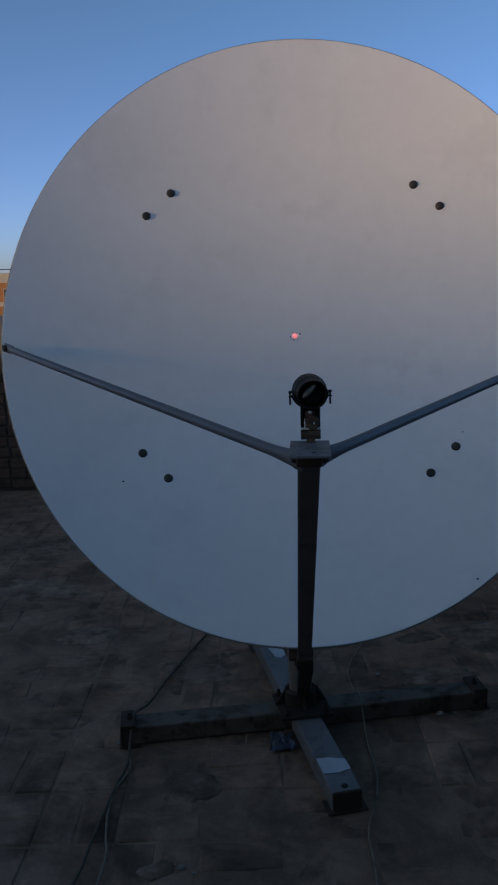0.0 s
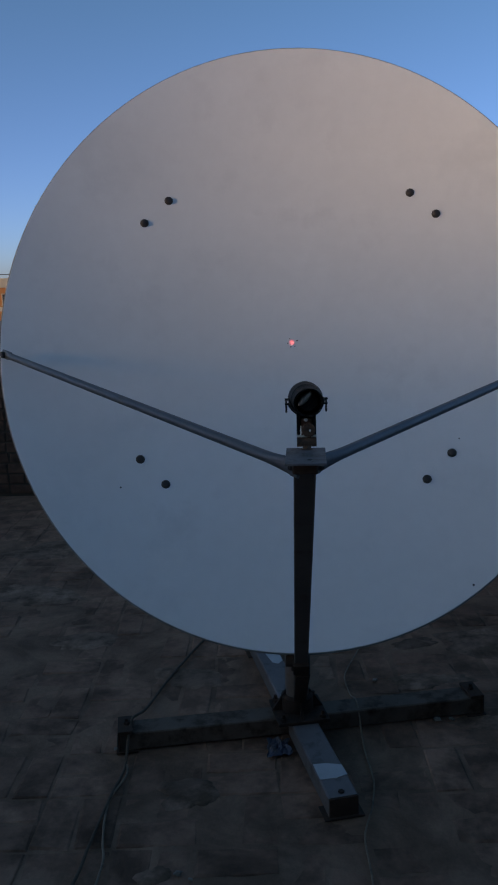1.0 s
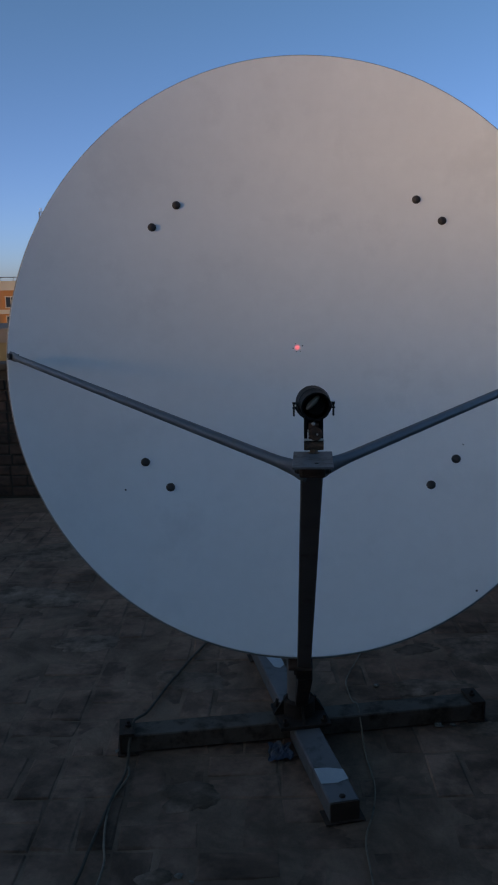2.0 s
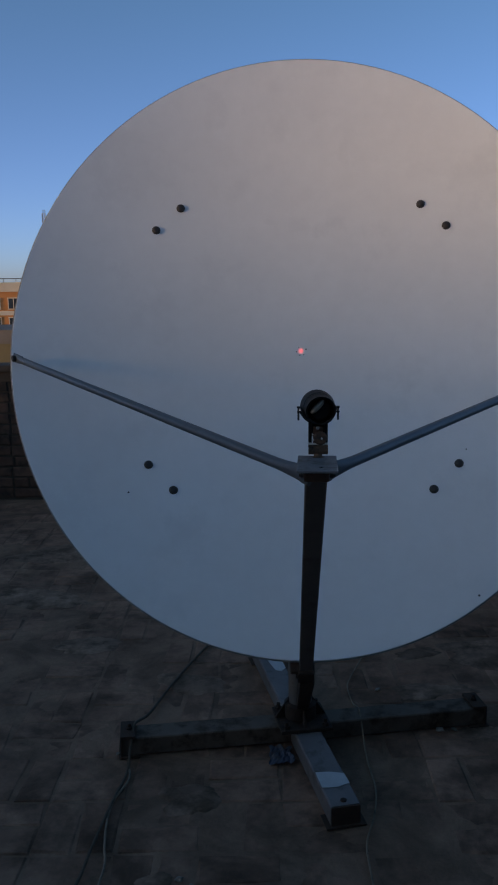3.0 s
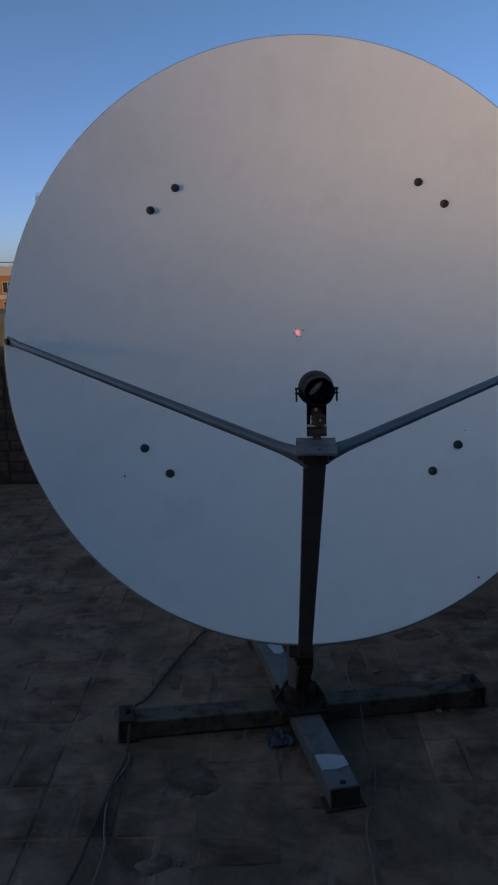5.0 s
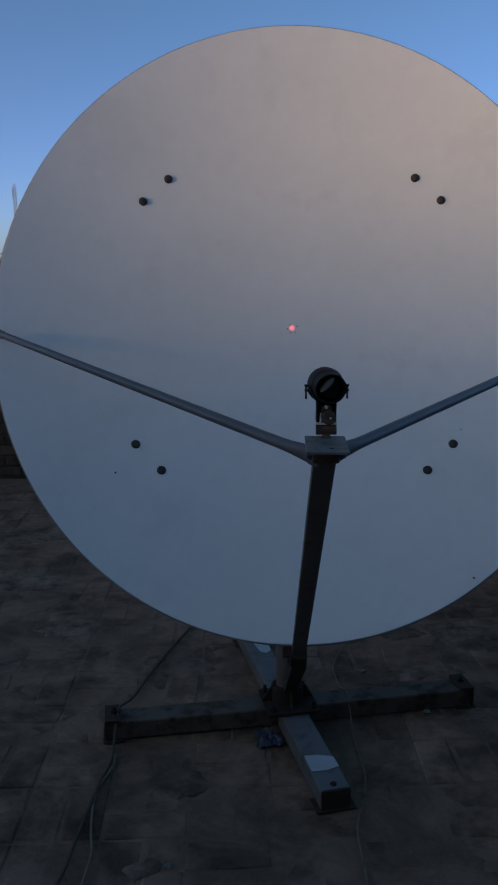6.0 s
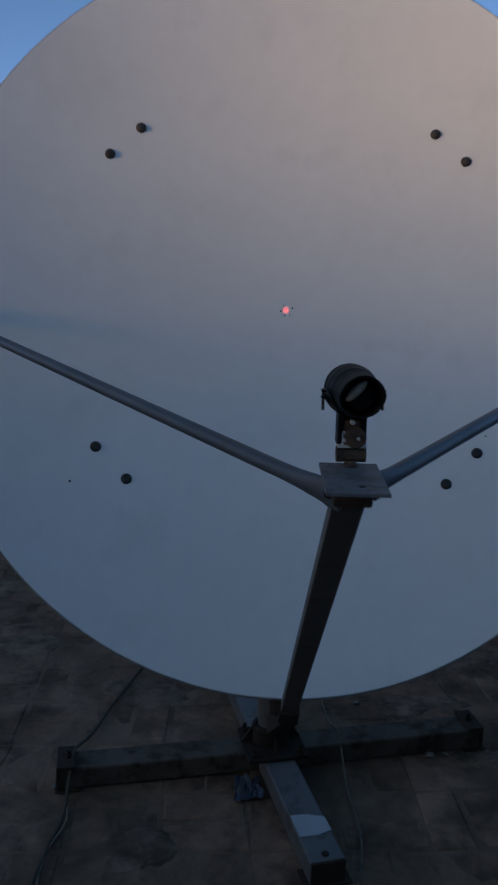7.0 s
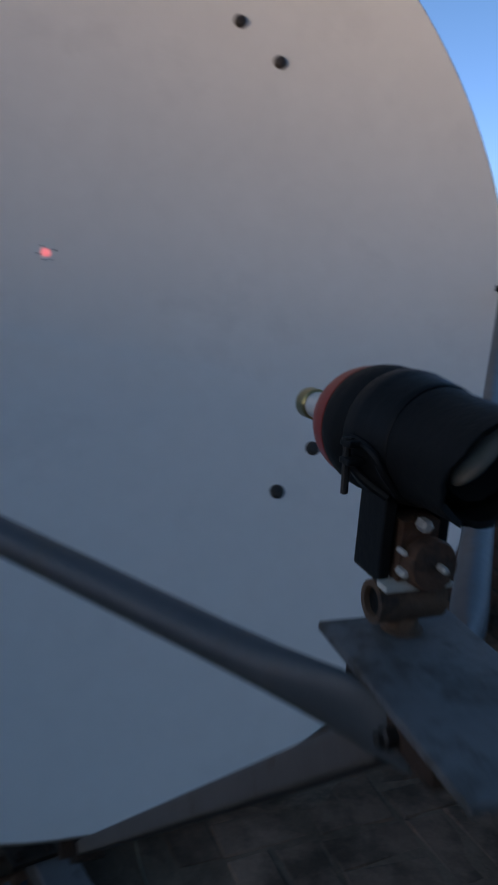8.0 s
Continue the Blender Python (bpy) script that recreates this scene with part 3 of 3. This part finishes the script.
# ---------------------------------------------------------------- the laser pointer in the holder
def build_pointer():
    th = thing("laser_pointer", "black laser pointer with red cap in the feed clamp", "laser pointer", AXIS_FROM)
    local = Matrix.Translation(-AXIS_FROM) @ AXIS
    # sleeve with a torn rear edge, hollow
    bm = bmesh.new()
    seg = 44
    rng = random.Random(5)
    cut = []
    for i in range(seg):
        a = 2 * math.pi * i / seg
        low = max(0.0, -math.sin(a))
        cut.append(0.1440 + 0.007 * math.sin(a) + 0.0015 * math.sin(3 * a + 1.0) - 0.005 * low * low + (0.0022 * math.sin(5 * a + 0.7) + 0.0016 * math.sin(9 * a + 2.0) + rng.uniform(-0.0012, 0.0012)) * (0.25 + low))
    prof = [(0.0225, 0.0545), (0.0256, 0.0575), (0.0270, 0.0620), (0.0276, 0.0680), (0.0275, 0.0730), (0.0264, 0.0770), (0.0238, 0.0785), (0.0238, 0.109), (0.0232, 0.112), (0.0228, 0.132)]
    rings = [[(r, h) for i in range(seg)] for r, h in prof]
    rings.append([(0.0232, cut[i]) for i in range(seg)])
    rings.append([(0.0206, cut[i] - 0.001) for i in range(seg)])
    rings.append([(0.0200, 0.112) for i in range(seg)])
    sag = lambda h: -0.0014 * max(0.0, (h - 0.105) / 0.027)
    vs = [[bm.verts.new(local @ Vector((r * math.cos(2 * math.pi * i / seg), r * math.sin(2 * math.pi * i / seg) + sag(h), h))) for i, (r, h) in enumerate(ring)] for ring in rings]
    for a, b in zip(vs, vs[1:]):
        for i in range(seg):
            bm.faces.new((a[i], a[(i + 1) % seg], b[(i + 1) % seg], b[i]))
    bm.faces.new(vs[0][::-1])
    bm.faces.new(vs[-1])
    part("sleeve", bm, BLACK_SLEEVE, th, "torn hollow black sleeve", smooth=True)
    # pale oval for light on the hollow's inner wall, on a black inner plug
    bm = bmesh.new()
    add_lathe(bm, [(0.0190, 0.1130), (0.0190, 0.124), (0.015, 0.130), (0.002, 0.132)], local, 32)
    part("plug", bm, BLACK_PLASTIC, th, "black inner plug", smooth=True)
    bm = bmesh.new()
    bmesh.ops.create_uvsphere(bm, u_segments=20, v_segments=12, radius=1.0,
                              matrix=local @ Matrix.Translation((-0.0050, 0.0045, 0.1365)) @ Matrix.Rotation(radians(46), 4, "Z") @ Matrix.Diagonal((0.0150, 0.0052, 0.0055, 1)))
    part("pad", bm, LIT_LINING, th, "grey oval for the light on the inner sleeve wall", smooth=True)
    bm = bmesh.new()
    add_lathe(bm, [(0.0080, 0.023), (0.0115, 0.0250), (0.0218, 0.0415), (0.0240, 0.0465), (0.0252, 0.0510), (0.0258, 0.0572), (0.0225, 0.0575)], local, 40)
    part("cap", bm, RED_PLASTIC, th, "red plastic conical cap", smooth=True)
    bm = bmesh.new()
    add_lathe(bm, [(0.0064, 0.002), (0.0066, 0.0025), (0.0066, 0.0255)], local, 28)
    part("neck", bm, WHITE_PLASTIC, th, "white neck", smooth=True)
    bm = bmesh.new()
    add_lathe(bm, [(0.0042, -0.006), (0.0072, -0.006), (0.0078, -0.005), (0.0078, 0.0025), (0.0070, 0.0033), (0.0042, 0.0033)], local, 28)
    tip = part("tip", bm, BRASS, th, "dull brass tip ring", smooth=True)
    bm = bmesh.new()
    add_lathe(bm, [(0.0043, -0.0040), (0.0036, -0.0045), (0.001, -0.0047)], local, 16)
    part("lens", bm, LENS, tip, "dark lens", smooth=True)


build_pointer()
beam_data = bpy.data.lights.new("laser_beam", "SPOT")
beam_data.energy, beam_data.color = 36.0, (1.0, 0.10, 0.14)
beam_data.spot_size, beam_data.spot_blend, beam_data.shadow_soft_size = radians(0.78), 1.0, 0.0
laser = new("laser_beam", beam_data)
laser.matrix_world = look(AXIS_FROM + (SPOT - AXIS_FROM) * 0.009, SPOT)


# ---------------------------------------------------------------- cables on the floor
def cable(points, r, mat, label):
    bm = bmesh.new()
    add_sweep(bm, points, r)
    ob = to_object("cable", bm, mat, smooth=True)
    return tagged(ob, label, "cable")


cable([(-0.30, 1.10, 0.006), (-0.40, 0.822, 0.006), (-0.462, 0.62, 0.006), (-0.508, 0.452, 0.006), (-0.552, 0.26, 0.006), (-0.566, 0.13, 0.05), (-0.568, 0.05, 0.0765),
       (-0.567, -0.03, 0.05), (-0.566, -0.09, 0.006), (-0.566, -0.16, 0.006), (-0.578, -0.25, 0.006), (-0.588, -0.377, 0.006), (-0.596, -0.50, 0.006), (-0.604, -0.64, 0.006), (-0.65, -0.9, 0.006)],
      0.0048, CABLE_DUSTY, "thin dusty dark cable trailing over the brick floor")
cable([(-0.560, -0.10, 0.0045), (-0.552, -0.16, 0.0045), (-0.578, -0.27, 0.0045), (-0.576, -0.377, 0.0045), (-0.560, -0.48, 0.0045), (-0.543, -0.567, 0.0045), (-0.55, -0.75, 0.0045)],
      0.0035, CABLE_PALE, "thin dusty pale cable beside the dark one")
cable([(0.31, 0.88, 0.004), (0.25, 0.697, 0.004), (0.203, 0.56, 0.004), (0.185, 0.475, 0.004), (0.196, 0.35, 0.004), (0.202, 0.25, 0.045), (0.205, 0.18, 0.0667),
       (0.208, 0.11, 0.045), (0.212, 0.03, 0.004), (0.214, -0.05, 0.004), (0.223, -0.192, 0.004), (0.205, -0.32, 0.004), (0.170, -0.456, 0.004), (0.172, -0.627, 0.004), (0.16, -0.9, 0.004)],
      0.0028, CABLE_PALE, "thin pale cable looping over a steel leg")


def fragment(x, y, size, seed):
    rng = random.Random(seed)
    bm = bmesh.new()
    bmesh.ops.create_icosphere(bm, subdivisions=2, radius=1.0)
    turn = pose(x, y, 0.30 * size, 0, 0, rng.uniform(0, 360))
    for v in bm.verts:
        k = 0.75 + 0.5 * noise.noise(v.co * 1.3 + Vector((seed * 3.1, 0, 0)))
        v.co = turn @ Vector((v.co.x * size * k, v.co.y * size * 0.62 * k, max(v.co.z * size * 0.42 * k, -0.30 * size)))
    return tagged(to_object("brick_fragment", bm, FRAGMENT), "small broken piece of brick on the floor", "brick fragment", group="rubble on the roof")


for k, (x, y, size) in enumerate(((0.485, 0.165, 0.020), (0.535, 0.170, 0.015), (0.30, 0.46, 0.016), (-0.335, -0.60, 0.018), (-0.30, -0.62, 0.011), (-0.615, -0.005, 0.013))):
    fragment(x, y, size, 40 + k)


def crumpled_scrap(x, y, w, d):
    """A crushed scrap of plastic sheet."""
    bm = bmesh.new()
    g = bmesh.ops.create_grid(bm, x_segments=12, y_segments=12, size=0.5)
    for v in g["verts"]:
        p = v.co.copy()
        fold = abs(noise.noise(p * 3.0)) + 0.5 * abs(noise.noise(p * 7.0 + Vector((3, 1, 0))))
        wob = 1 + 0.5 * noise.noise(p * 2.2 + Vector((9, 0, 0)))
        v.co = Vector((x + p.x * w * wob, y + p.y * d * wob, 0.002 + 0.015 * fold))
    r = bmesh.ops.extrude_face_region(bm, geom=list(bm.faces))
    bmesh.ops.translate(bm, vec=(0, 0, -0.0015), verts=[q for q in r["geom"] if isinstance(q, bmesh.types.BMVert)])
    return tagged(to_object("plastic_scrap", bm, BLUE_PLASTIC), "crumpled dirty blue plastic scrap beside a steel leg", "plastic scrap")


crumpled_scrap(-0.072, -0.005, 0.075, 0.10)


# ---------------------------------------------------------------- roof: floor, parapets
# X0 lies far out so the added shading wall covers the low sun
X0, X1, Y0, Y1 = -7.844, 1.70, -4.0, 3.44
GROUND = -8.0
bm = bmesh.new()
add_box(bm, X1 - X0 + 0.46, Y1 - Y0 + 0.46, 0.25, Matrix.Translation(((X0 + X1) / 2, (Y0 + Y1) / 2, -0.1335)))
floor = tagged(to_object("floor", bm, MORTAR), "dirty flat roof of dark worn paving bricks", "floor", kind="structure")


def brick_mesh(name, sx, sy, sz, mat, seed, rough=0.004):
    """A worn brick with broken corners, its top at z = 0."""
    rng = random.Random(seed)
    bm = bmesh.new()
    b = 0.006
    lo = [(-sx / 2, -sy / 2), (sx / 2, -sy / 2), (sx / 2, sy / 2), (-sx / 2, sy / 2)]
    jit = [(rng.uniform(-rough, rough), rng.uniform(-rough, rough)) for _ in lo]
    base = [bm.verts.new((x + j[0], y + j[1], -sz)) for (x, y), j in zip(lo, jit)]
    mid = [bm.verts.new((x + j[0], y + j[1], -b * rng.uniform(0.5, 1.3))) for (x, y), j in zip(lo, jit)]
    top = [bm.verts.new((x + j[0] - math.copysign(b * rng.uniform(0.7, 1.8), x), y + j[1] - math.copysign(b * rng.uniform(0.7, 1.8), y), rng.uniform(-0.002, 0.001))) for (x, y), j in zip(lo, jit)]
    for a, c in ((base, mid), (mid, top)):
        for i in range(4):
            bm.faces.new((a[i], a[(i + 1) % 4], c[(i + 1) % 4], c[i]))
    bm.faces.new(top)
    bm.faces.new(base[::-1])
    me = bpy.data.meshes.new(name)
    bmesh.ops.recalc_face_normals(bm, faces=bm.faces)
    bm.to_mesh(me)
    bm.free()
    me.materials.append(mat)
    return me


def joined(name, meshes, poses, mat, parent):
    """Many pieces as one mesh."""
    verts, faces = [], []
    for k, m in poses:
        me = meshes[k]
        o = len(verts)
        verts += [tuple(m @ v.co) for v in me.vertices]
        faces += [[o + i for i in p.vertices] for p in me.polygons]
    me = bpy.data.meshes.new(name)
    me.from_pydata(verts, [], faces)
    me.materials.append(mat)
    ob = new(name, me)
    ob.parent = parent
    return tagged(ob, kind="stuff")


def lay_floor():
    rng = random.Random(11)
    L, W, J = 0.230, 0.1125, 0.007
    meshes = [brick_mesh("paving_brick", L, W, 0.02, BRICK_FLOOR, 100 + k, 0.005) for k in range(8)]
    rows = []
    turn = Matrix.Rotation(radians(1.5), 4, "Z")
    cell = L + J
    nx, ny = int((X1 - X0) / cell) + 2, int((Y1 - Y0) / cell) + 2
    for iy in range(ny):
        for ix in range(nx):
            across = (ix + iy) % 2 == 0
            for half_ in (-1, 1):
                c = Vector((X0 + (ix + 0.3) * cell, Y0 + (iy + 0.35) * cell, 0))
                c += Vector((0, half_ * cell / 4, 0)) if across else Vector((half_ * cell / 4, 0, 0))
                p = turn @ c
                if X0 + 0.13 < p.x < X1 - 0.13 and Y0 + 0.13 < p.y < Y1 - 0.13:
                    z = rng.uniform(-0.0050, 0.0008)
                    m = pose(p.x + rng.uniform(-0.004, 0.004), p.y + rng.uniform(-0.004, 0.004), z - 0.002, rng.uniform(-1.1, 1.1), rng.uniform(-1.0, 1.0),
                             1.5 + rng.uniform(-2.6, 2.6) + (0 if across else 90))
                    rows.append((rng.randrange(8), m))
    # the bricks round the foot of the dish are single pieces
    near = sorted(rows, key=lambda q: (q[1].translation.x / 1.15) ** 2 + ((q[1].translation.y - 0.25) / 1.25) ** 2)
    for k, m in near[:300]:
        ob = new("paving_brick", meshes[k])
        ob.parent = floor
        ob.matrix_world = m
    joined("paving_bricks", meshes, near[300:], BRICK_FLOOR_FAR, floor)


def spread_dust(x0, x1, y0, y1, cell=0.03):
    """Uneven earth and old mortar in the joints, burying some of the bricks."""
    nx, ny = int((x1 - x0) / cell), int((y1 - y0) / cell)
    verts, faces = [], []
    for j in range(ny + 1):
        for i in range(nx + 1):
            p = Vector((x0 + i * cell, y0 + j * cell, 0))
            edge = min(i, j, nx - i, ny - j)
            z = -0.0062 + 0.0050 * noise.noise(p * 3.1) + 0.0040 * noise.noise(p * 9.0 + Vector((5, 2, 1))) + 0.0018 * noise.noise(p * 26)
            verts.append((p.x, p.y, max(z, -0.0075) if edge > 0 else -0.010))
    for j in range(ny):
        for i in range(nx):
            a = j * (nx + 1) + i
            faces.append((a, a + 1, a + nx + 2, a + nx + 1))
    me = bpy.data.meshes.new("joint_dirt")
    me.from_pydata(verts, [], faces)
    me.materials.append(MORTAR)
    for p in me.polygons:
        p.use_smooth = True
    ob = new("joint_dirt", me)
    ob.parent = floor
    tagged(ob, kind="stuff")


def brick_wall(name, a, b, height, label, near_from, near_to, side):
    """A parapet from a to b with single bricks on its inner face along one stretch. side: +1 if the roof lies to its left."""
    a, b = Vector((*a, 0)), Vector((*b, 0))
    d = (b - a).normalized()
    out = Vector((d.y, -d.x, 0)) * side
    length = (b - a).length
    ang = math.degrees(math.atan2(d.y, d.x))
    bm = bmesh.new()
    m = Matrix.Translation((a + b) / 2 + out * 0.108 + Vector((0, 0, height / 2 - 0.012))) @ Matrix.Rotation(radians(ang), 4, "Z")
    add_box(bm, length, 0.21, height, m)
    wall = tagged(to_object(name, bm, WALL_MORTAR), label, "parapet wall", kind="structure")
    rng = random.Random(hash(len(name)) + 3)
    L, H, J = 0.228, 0.068, 0.012
    meshes = [brick_mesh("brick", L, H, 0.03, BRICK_WALL, 300 + k, 0.003) for k in range(6)]
    half = [brick_mesh("brick", 0.108, H, 0.03, BRICK_WALL, 330 + k, 0.003) for k in range(3)]
    all_meshes = meshes + half
    single, rest = [], []
    facing = Matrix((d, Vector((0, 0, 1)), -out)).transposed().to_4x4()
    if facing.determinant() < 0:
        facing = Matrix((-d, Vector((0, 0, 1)), -out)).transposed().to_4x4()
    z, row = 0.045, 0
    while z < height - 0.05:
        header = row % 2 == 1
        step = (0.108 if header else L) + J
        s = step / 2 + rng.uniform(0, 0.02)
        while s < length - step / 2:
            p = a + d * s + Vector((0, 0, z)) - out * (0.004 + rng.uniform(0, 0.006))
            m = Matrix.Translation(p) @ facing @ pose(0, 0, 0, rng.uniform(-1, 1), rng.uniform(-1, 1), rng.uniform(-0.8, 0.8))
            k = 6 + rng.randrange(3) if header else rng.randrange(6)
            (single if near_from < s < near_to else rest).append((k, m))
            s += step
        z += H + J
        row += 1
    for k, m in single[:300]:
        ob = new("brick", all_meshes[k])
        ob.parent = wall
        ob.matrix_world = m
    joined("bricks", all_meshes, rest + single[300:], BRICK_WALL_FAR, wall)
    # rounded coping of plaster
    bm = bmesh.new()
    c = Matrix.Translation((a + b) / 2 + out * 0.105 + Vector((0, 0, height + 0.013))) @ Matrix.Rotation(radians(ang), 4, "Z")
    add_box(bm, length, 0.25, 0.05, c)
    part("coping", bm, COPING, wall, "dark worn cement coping", bevel=0.012)
    return wall


def cement_smear(x, y, rx, ry, angle, seed):
    """A thin uneven sheet of old cement on the bricks."""
    bm = bmesh.new()
    m = pose(x, y, -0.006, 0, 0, angle)
    rings = []
    for k, (f, z) in enumerate(((1.0, 0.0), (0.92, 0.0036), (0.75, 0.0054), (0.45, 0.0064))):
        ring = []
        for i in range(64):
            a = 2 * math.pi * i / 64
            w = 1 + 0.45 * noise.noise(Vector((math.cos(a) * 1.3, math.sin(a) * 1.3, seed * 2.7))) + 0.16 * noise.noise(Vector((math.cos(a) * 4, math.sin(a) * 4, seed * 1.3)))
            ring.append(bm.verts.new(m @ Vector((rx * w * f * math.cos(a), ry * w * f * math.sin(a), z + 0.0015 * noise.noise(Vector((i * 0.9, k * 2.0, seed)))))))
        rings.append(ring)
    for a, b in zip(rings, rings[1:]):
        for i in range(64):
            bm.faces.new((a[i], a[(i + 1) % 64], b[(i + 1) % 64], b[i]))
    bm.faces.new(rings[-1])
    part("cement_smear", bm, CEMENT, floor, "thin smear of old cement", smooth=True)


for k, (x, y, rx, ry, angle) in enumerate(((0.50, 0.47, 0.19, 0.06, 6), (0.80, 0.80, 0.20, 0.16, -15), (0.50, 0.80, 0.12, 0.05, 20), (-0.44, 0.52, 0.15, 0.09, -10), (-1.30, 2.15, 0.40, 0.16, 8),
                                           (-1.32, 1.42, 0.30, 0.12, -12), (-0.93, 0.86, 0.14, 0.08, 15), (-0.34, -0.24, 0.10, 0.07, -8), (-0.40, -0.60, 0.05, 0.04, 20), (0.64, 0.17, 0.11, 0.055, 5))):
    cement_smear(x, y, rx, ry, angle, 3 + k)
# ---------------------------------------------------------------- beyond the roof
bm = bmesh.new()
add_box(bm, X1 - X0 + 0.44, Y1 - Y0 + 0.44, -GROUND - 0.26, Matrix.Translation(((X0 + X1) / 2, (Y0 + Y1) / 2, GROUND / 2 - 0.13)))
tagged(to_object("house_wall", bm, PLASTER), "plain plastered walls of the house under the roof", "house", kind="structure")

bm = bmesh.new()
bmesh.ops.create_circle(bm, cap_ends=True, radius=3500, segments=96, matrix=Matrix.Translation((0, 0, GROUND)))
tagged(to_object("ground", bm, EARTH), "dry earth and fields reaching the horizon", "ground", kind="structure")


def far_building():
    """Long orange block with cream bands, window rows and a roof rail."""
    th = thing("apartment_building", "long orange rendered building with rows of windows", "building", (-52, 133, GROUND))
    th.rotation_euler = (0, 0, radians(8))
    W, D, TOP, STOREY = 60.0, 12.0, 10.9, 3.15
    bm = bmesh.new()
    add_box(bm, W, D, TOP, Matrix.Translation((0, D / 2, TOP / 2)))
    part("wall", bm, ORANGE_WALL, th, "orange rendered facade")
    for z, h in ((TOP - 0.75, 1.5), (TOP - 4.95, 0.7), (TOP - 8.1, 0.7)):
        bm = bmesh.new()
        add_box(bm, W + 0.4, 0.5, h, Matrix.Translation((0, 0.05, z)))
        part("band", bm, CREAM_BAND, th, "cream band")
    for z in (TOP - 3.4, TOP - 3.4 - STOREY):
        for k in range(20):
            x = -W / 2 + 1.5 + k * 3.0
            bm = bmesh.new()
            add_box(bm, 1.6, 0.12, 1.6, Matrix.Translation((x, -0.02, z)))
            win = part("window", bm, WINDOW_DARK, th)
            bm = bmesh.new()
            for s in (-1, 0, 1):
                add_box(bm, 0.12, 0.14, 1.8, Matrix.Translation((x + s * 0.85, -0.12, z)))
            for s in (-1, 1):
                add_box(bm, 1.9, 0.3, 0.14, Matrix.Translation((x, -0.18, z + s * 0.9)))
            part("frame", bm, CREAM_BAND, win)
    bm = bmesh.new()
    for k in range(31):
        add_box(bm, 0.07, 0.07, 0.6, Matrix.Translation((-W / 2 + k * 2.0, 0.6, TOP + 0.3)))
    add_box(bm, W, 0.12, 0.12, Matrix.Translation((0, 0.6, TOP + 0.62)))
    part("roof_rail", bm, BOLT_DARK, th, "dark roof rail")
    return th


def ochre_house():
    """Flat-roofed plastered house between the roof and the orange block."""
    th = thing("house", "flat-roofed ochre plastered house in shade", "house", (-24, 57, GROUND))
    th.rotation_euler = (0, 0, radians(-4))
    H = 6.75
    bm = bmesh.new()
    add_box(bm, 18, 9, H, Matrix.Translation((0, 4.5, H / 2)))
    part("wall", bm, OCHRE_PLASTER, th, "ochre plastered wall")
    bm = bmesh.new()
    add_box(bm, 18.3, 9.3, 1.0, Matrix.Translation((0, 4.5, H - 0.45)))
    part("roof_parapet", bm, GREY_RENDER, th, "grey-brown roof parapet")


def far_mast():
    """Slim lattice radio mast far off."""
    th = thing("radio_mast", "slim grey lattice radio mast with panel antennas", "mast", (-114, 400, GROUND))
    top, half = 45.5, 0.55
    corners = ((-half, -half), (half, -half), (half, half), (-half, half))
    for x, y in corners:
        bm = bmesh.new()
        add_box(bm, 0.16, 0.16, top, Matrix.Translation((x, y, top / 2)))
        part("leg", bm, HAZED_STEEL, th)
    bm = bmesh.new()
    for k in range(32):
        z = 0.4 + k * 1.5
        for i in range(4):
            (x0, y0), (x1, y1) = corners[i], corners[(i + 1) % 4]
            add_bar(bm, (x0, y0, z), (x1, y1, min(z + 1.5, top)), 0.09, 0.09)
            add_bar(bm, (x0, y0, z), (x1, y1, z), 0.09, 0.09)
    tagged(part("bracing", bm, HAZED_STEEL, th), kind="stuff")
    for x in (-0.75, 0.75):
        bm = bmesh.new()
        add_box(bm, 0.30, 0.20, 4.2, Matrix.Translation((x, -0.7, top - 2.3)))
        part("antenna", bm, HAZED_STEEL, th, "tall grey panel antenna", bevel=0.05)


far_mast()
ochre_house()
far_building()

brick_wall("wall_north", (X0, Y1), (X1, Y1), 0.965, "low brick parapet along the far roof edge", 4.75, 6.85, -1)
brick_wall("wall_east", (X1, Y1), (X1, Y0), 0.965, "low brick parapet along the side roof edge", 0.6, 3.0, -1)
# unseen tall wall, added and sized to keep low sun off the lower bowl
brick_wall("wall_south", (X1, Y0), (X0, Y0), 2.43, "unseen tall brick wall added to shade the lower bowl", 0, 0, -1)
# unseen too; its height is set to block grazing sun from the bricks
brick_wall("wall_west", (X0, Y0), (X0, Y1), 1.7, "unseen brick wall raised to keep low sun off the floor", 0, 0, -1)
spread_dust(-3.2, 1.62, -1.4, 3.40)
lay_floor()
